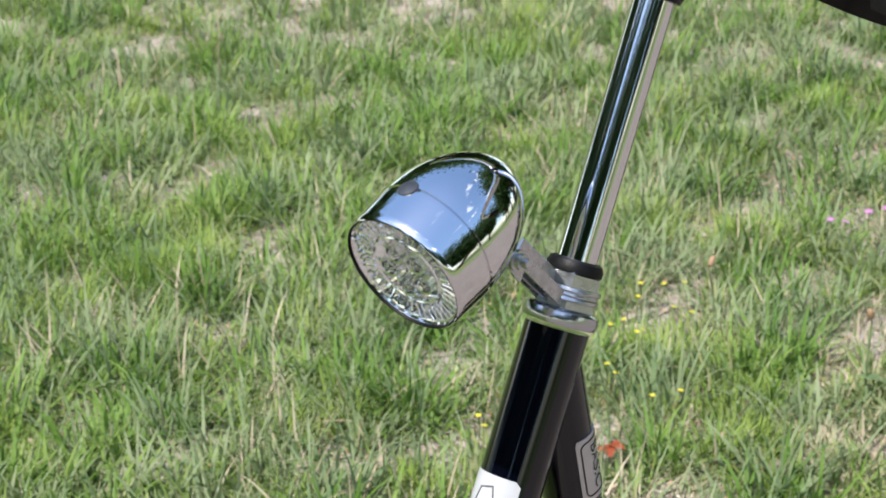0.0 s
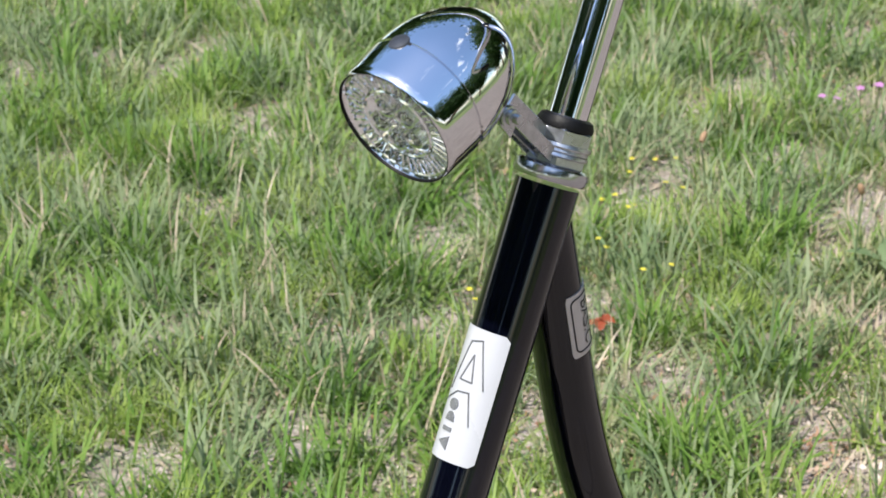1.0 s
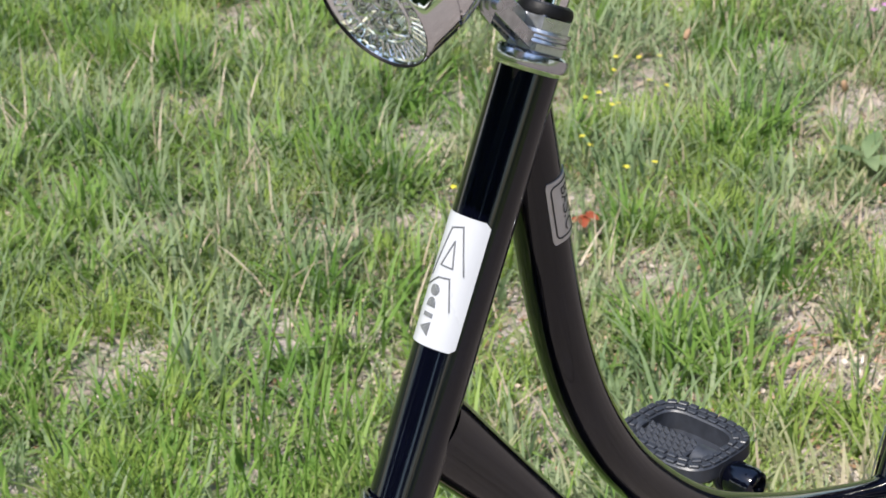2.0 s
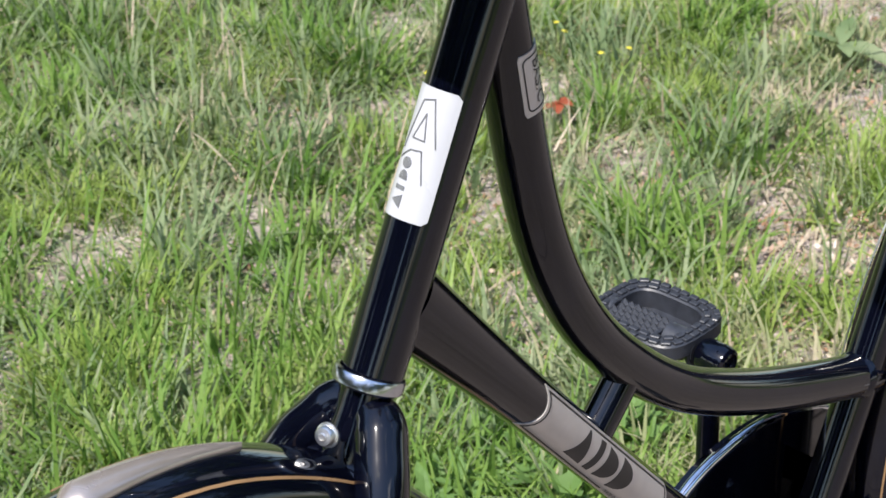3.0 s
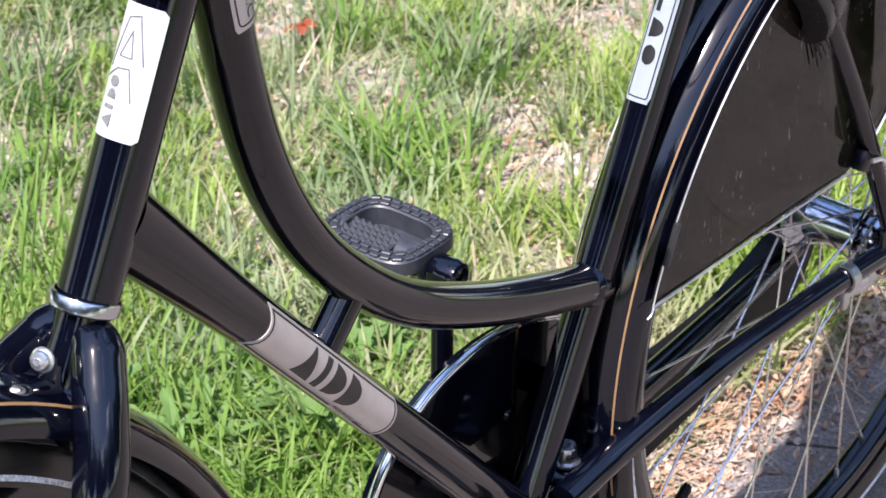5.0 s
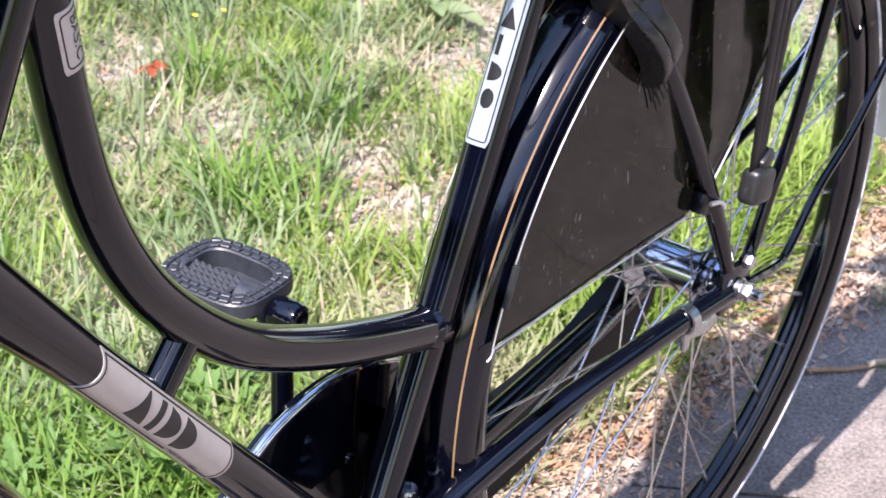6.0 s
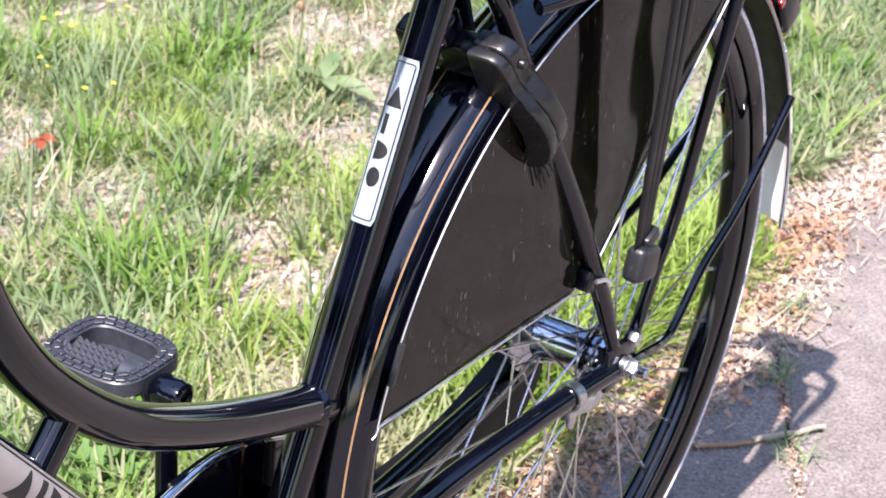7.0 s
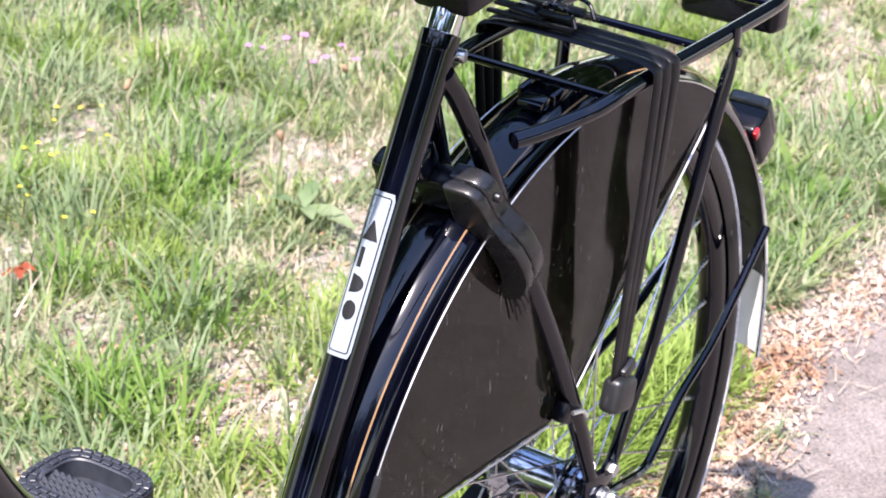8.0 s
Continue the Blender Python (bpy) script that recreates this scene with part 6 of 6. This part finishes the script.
kinds = [weed(k) for k in range(3)]
rw = random.Random(9)
spots = [(-0.02, 0.52), (-0.045, 0.475), (-0.075, 0.495), (-0.11, 0.52), (-0.16, 0.53), (-0.065, 0.44), (-0.20, 0.47), (-0.24, 0.56), (-0.14, 0.58), (-0.30, 0.62), (-0.10, 0.46), (-0.135, 0.585), (-0.215, 0.505), (-0.25, 0.525), (-0.185, 0.445), (-0.17, 0.49), (-0.29, 0.535), (-0.21, 0.425), (-0.235, 0.455), (-0.265, 0.48), (-0.32, 0.50)]
for k, (px_, py_) in enumerate(spots):
    m = pose(px_, py_, at_ground(px_, py_), 0, 0, rw.uniform(0, 360))
    big = rw.uniform(0.45, 0.8)
    if k < 3:
        kinds[k].matrix_basis = m
        kinds[k].scale = (big, big, big)
    else:
        o = copy_thing(kinds[k % 3], m)
        o.scale = (big, big, big)


def flower(name, petals, size, height, mat, label, group):
    root = new(name)
    part("stem", tube([(0, 0, 0), (0.004, 0.002, height * 0.5), (0, 0, height)], 0.0009, 5, up=(0, 1, 0)), GRASS, root)
    for k in range(petals):
        bm = bmesh.new()
        leaf(bm, pose(0, 0, height, 0, -20, 360 / petals * k), size, size * 0.7, 0.0, 0.1)
        part("petal", bm, mat, root)
    return tagged(root, label, "flower", group)


def strew(proto, places, r):
    for k, (fx, fy) in enumerate(places):
        m = pose(fx, fy, at_ground(fx, fy), r.uniform(-12, 12), r.uniform(-12, 12), r.uniform(0, 360))
        if k == 0:
            proto.matrix_basis = m
        else:
            copy_thing(proto, m)


strew(flower("pink_flower", 5, 0.008, 0.07, PINK, "small pink meadow flower", "pink flowers"),
      [(1.25, 1.26), (1.344, 1.247), (1.256, 1.138), (1.353, 1.162), (1.319, 1.105), (1.378, 1.231), (1.262, 1.272), (1.371, 1.243), (1.336, 1.255), (1.300, 1.150)], random.Random(2))
ry = random.Random(6)
strew(flower("yellow_flower", 5, 0.005, 0.06, YELLOW, "tiny yellow meadow flower", "yellow flowers"),
      [(cx_ + ry.gauss(0, 0.025), cy_ + ry.gauss(0, 0.025)) for cx_, cy_ in ((0.895, 1.338), (0.865, 1.305), (0.626, 1.130), (0.618, 1.083), (0.716, 1.248), (0.815, 1.255), (0.717, 1.240), (0.354, 1.176)) for _ in range(2)], ry)
bm = bmesh.new()
for k, a in enumerate((10, 80, 150, 230, 300)):
    leaf(bm, pose(0, 0, 0.006 + 0.003 * k, 8 * (-1) ** k, -6, a), 0.022, 0.016, 0.1, 0.1)
red = part("red_leaf", bm, REDLEAF)
red.matrix_basis = pose(0.4495, 1.028, at_ground(0.4495, 1.028) + 0.024)
tagged(red, "orange-red fallen leaf lying on grass", "leaf")


def pebble(seed, size):
    bm = bmesh.new()
    bmesh.ops.create_icosphere(bm, subdivisions=2, radius=size)
    for v in bm.verts:
        v.co *= 1 + 0.25 * noise.noise(v.co * (1.2 / size) + Vector((seed, 0, 0)))
        v.co.z *= 0.6
    return bm


stone_a = part("pebble", pebble(3, 0.011), CONCRETE)
tagged(stone_a, "pale pebble lying in the grass", "pebble", "pebbles")
rp = random.Random(12)
pl = [(-0.093, 1.423), (1.119, 2.284), (0.62, 1.10), (0.70, 0.95), (1.05, 1.35), (1.6, 1.9), (0.2, 1.0), (0.9, 0.55), (0.72, 0.12), (0.95, 0.02), (1.15, 0.05)]
for k, (qx, qy) in enumerate(pl):
    z = max(0.0, at_ground(qx, qy)) if qy < EDGE else at_ground(qx, qy)
    m = pose(qx, qy, z + 0.005, 0, 0, rp.uniform(0, 360))
    if k == 0:
        stone_a.matrix_basis = m
    else:
        o = copy_thing(stone_a, m)
        b_ = rp.uniform(0.5, 1.1)
        o.scale = (b_, b_, b_)

# sticks and tufts on the pavement beside the rear wheel
for a_, b_, r_, lab in (((0.408, 0.050, 0.005), (0.456, 0.002, 0.005), 0.0032, "brown broken twig lying on the pavement"), ((0.460, 0.004, 0.005), (0.532, -0.048, 0.008), 0.0040, "pale dry twig lying on the pavement")):
    A, B = Vector(a_), Vector(b_)
    bm = tube([A.lerp(B, k / 8) + Vector((0, 0.0015 * math.sin(k * 2.1), 0.0008 * math.sin(k))) for k in range(9)], lambda k: r_ * (1 - 0.35 * k), 8, up=(0, 0, 1))
    tw = part("twig", bm, PARCHED if "brown" in lab else STRAW)
    tagged(tw, lab, "twig")
tp_ = [(0.480, -0.036), (0.455, -0.052), (0.735, 0.100), (0.760, 0.090), (0.618, 0.047), (0.600, 0.040)]
ox, oy = np.repeat([p[0] for p in tp_], 20), np.repeat([p[1] for p in tp_], 20)
n = len(ox)
x, y = ox + R.normal(0, 0.016, n), oy + R.normal(0, 0.010, n)
blades("joint_grass", np.stack([x, y, np.zeros(n)], 1), R.uniform(0.015, 0.045, n), R.uniform(0.0012, 0.003, n), R.uniform(0.1, 1.2, n), R.uniform(0, 2 * np.pi, n), R.uniform(0.1, 1.0, n), HOARY,
       "small grass tufts growing from the pavement joints", "grass")
n = 500
t_ = R.uniform(-0.3, 0.3, n)
flakes("joint_litter", 0.484 + 0.100 * (t_ * 4), -0.032 + 0.059 * (t_ * 4) + R.normal(0, 0.006, n), R.uniform(0.001, 0.003, n), R.uniform(0.002, 0.006, n), LITTER, "dry litter caught in the pavement joint", "leaf litter")


def stalk(x, y, lean_x, height):
    """A tall thin grass stalk with a narrow seed head."""
    root = new("grass_stalk")
    z = at_ground(x, y)
    pts = spline([(x, y, z), (x + lean_x * 0.25, y, z + height * 0.40), (x + lean_x * 0.6, y - 0.01, z + height * 0.75), (x + lean_x, y - 0.02, z + height)], 5)
    part("stem", tube(pts, lambda k: 0.0015 - 0.0007 * k, 6, up=(0, 1, 0)), LUSH, root)
    tip, way = pts[-1], (pts[-1] - pts[-3]).normalized()
    part("seed_head", lathe([(0, -0.030), (0.0022, -0.022), (0.0026, -0.010), (0.0016, 0.004), (0, 0.010)], tip, way, 8), SWARD, root)
    for k in (4, 8):
        bm = bmesh.new()
        leaf(bm, Matrix.Translation(pts[k]) @ pose(0, 0, 0, 0, -55, 140 * k), height * 0.40, 0.0032, 0.0, 0.3)
        part("leaf", bm, LUSH, root)
    return tagged(root, "tall thin green grass stalk with seed head", "grass stalk", "tall grass stalks")


for sx_, sy_, lx_, hh_ in [(-0.359, 0.936, 0.111, 0.269), (-0.3, 0.871, 0.001, 0.174), (-0.28, 0.832, 0.043, 0.3), (-0.25, 0.791, 0.018, 0.209), (-0.247, 0.779, 0.026, 0.248), (-0.306, 0.944, 0.006, 0.091), (-0.221, 0.783, 0.04, 0.204)]:
    stalk(sx_, sy_, lx_, hh_)


def plantain(x, y, lean_x, height):
    """A leafless stalk with a brown, oblong head."""
    root = new("plantain_stalk")
    z = at_ground(x, y)
    pts = spline([(x, y, z), (x + lean_x * 0.2, y, z + height * 0.5), (x + lean_x * 1.3, y, z + height * 0.88), (x + lean_x * 0.7, y, z + height)], 6)
    part("stem", tube(pts, 0.0014, 6, up=(0, 1, 0)), HOARY, root)
    part("flower_head", lathe([(0, -0.011), (0.0040, -0.007), (0.0050, 0.0), (0.0038, 0.006), (0, 0.010)], pts[-1], (pts[-1] - pts[-3]), 10), PARCHED, root)
    return tagged(root, "thin green stalk with a brown oblong flower head", "plantain", "plantain stalks")


for sx_, sy_, lx_, hh_ in ((0.829, 0.898, 0.006, 0.140), (0.90, 1.22, -0.010, 0.12), (1.20, 1.05, 0.008, 0.10)):
    plantain(sx_, sy_, lx_, hh_)

dock = new("dock_plant")
for a_, long_, wide_, tilt_ in ((-88, 0.085, 0.036, -14), (20, 0.060, 0.026, -35), (140, 0.055, 0.024, -40), (230, 0.050, 0.022, -25)):
    bm = bmesh.new()
    leaf(bm, pose(0, 0, 0.012, 0, tilt_, a_), long_, wide_, 0.0, 0.12)
    part("leaf", bm, HOARY, dock)
dock.matrix_basis = pose(0.858, 0.872, at_ground(0.858, 0.872) + 0.018)
tagged(dock, "low weed with a broad pale green leaf", "weed")
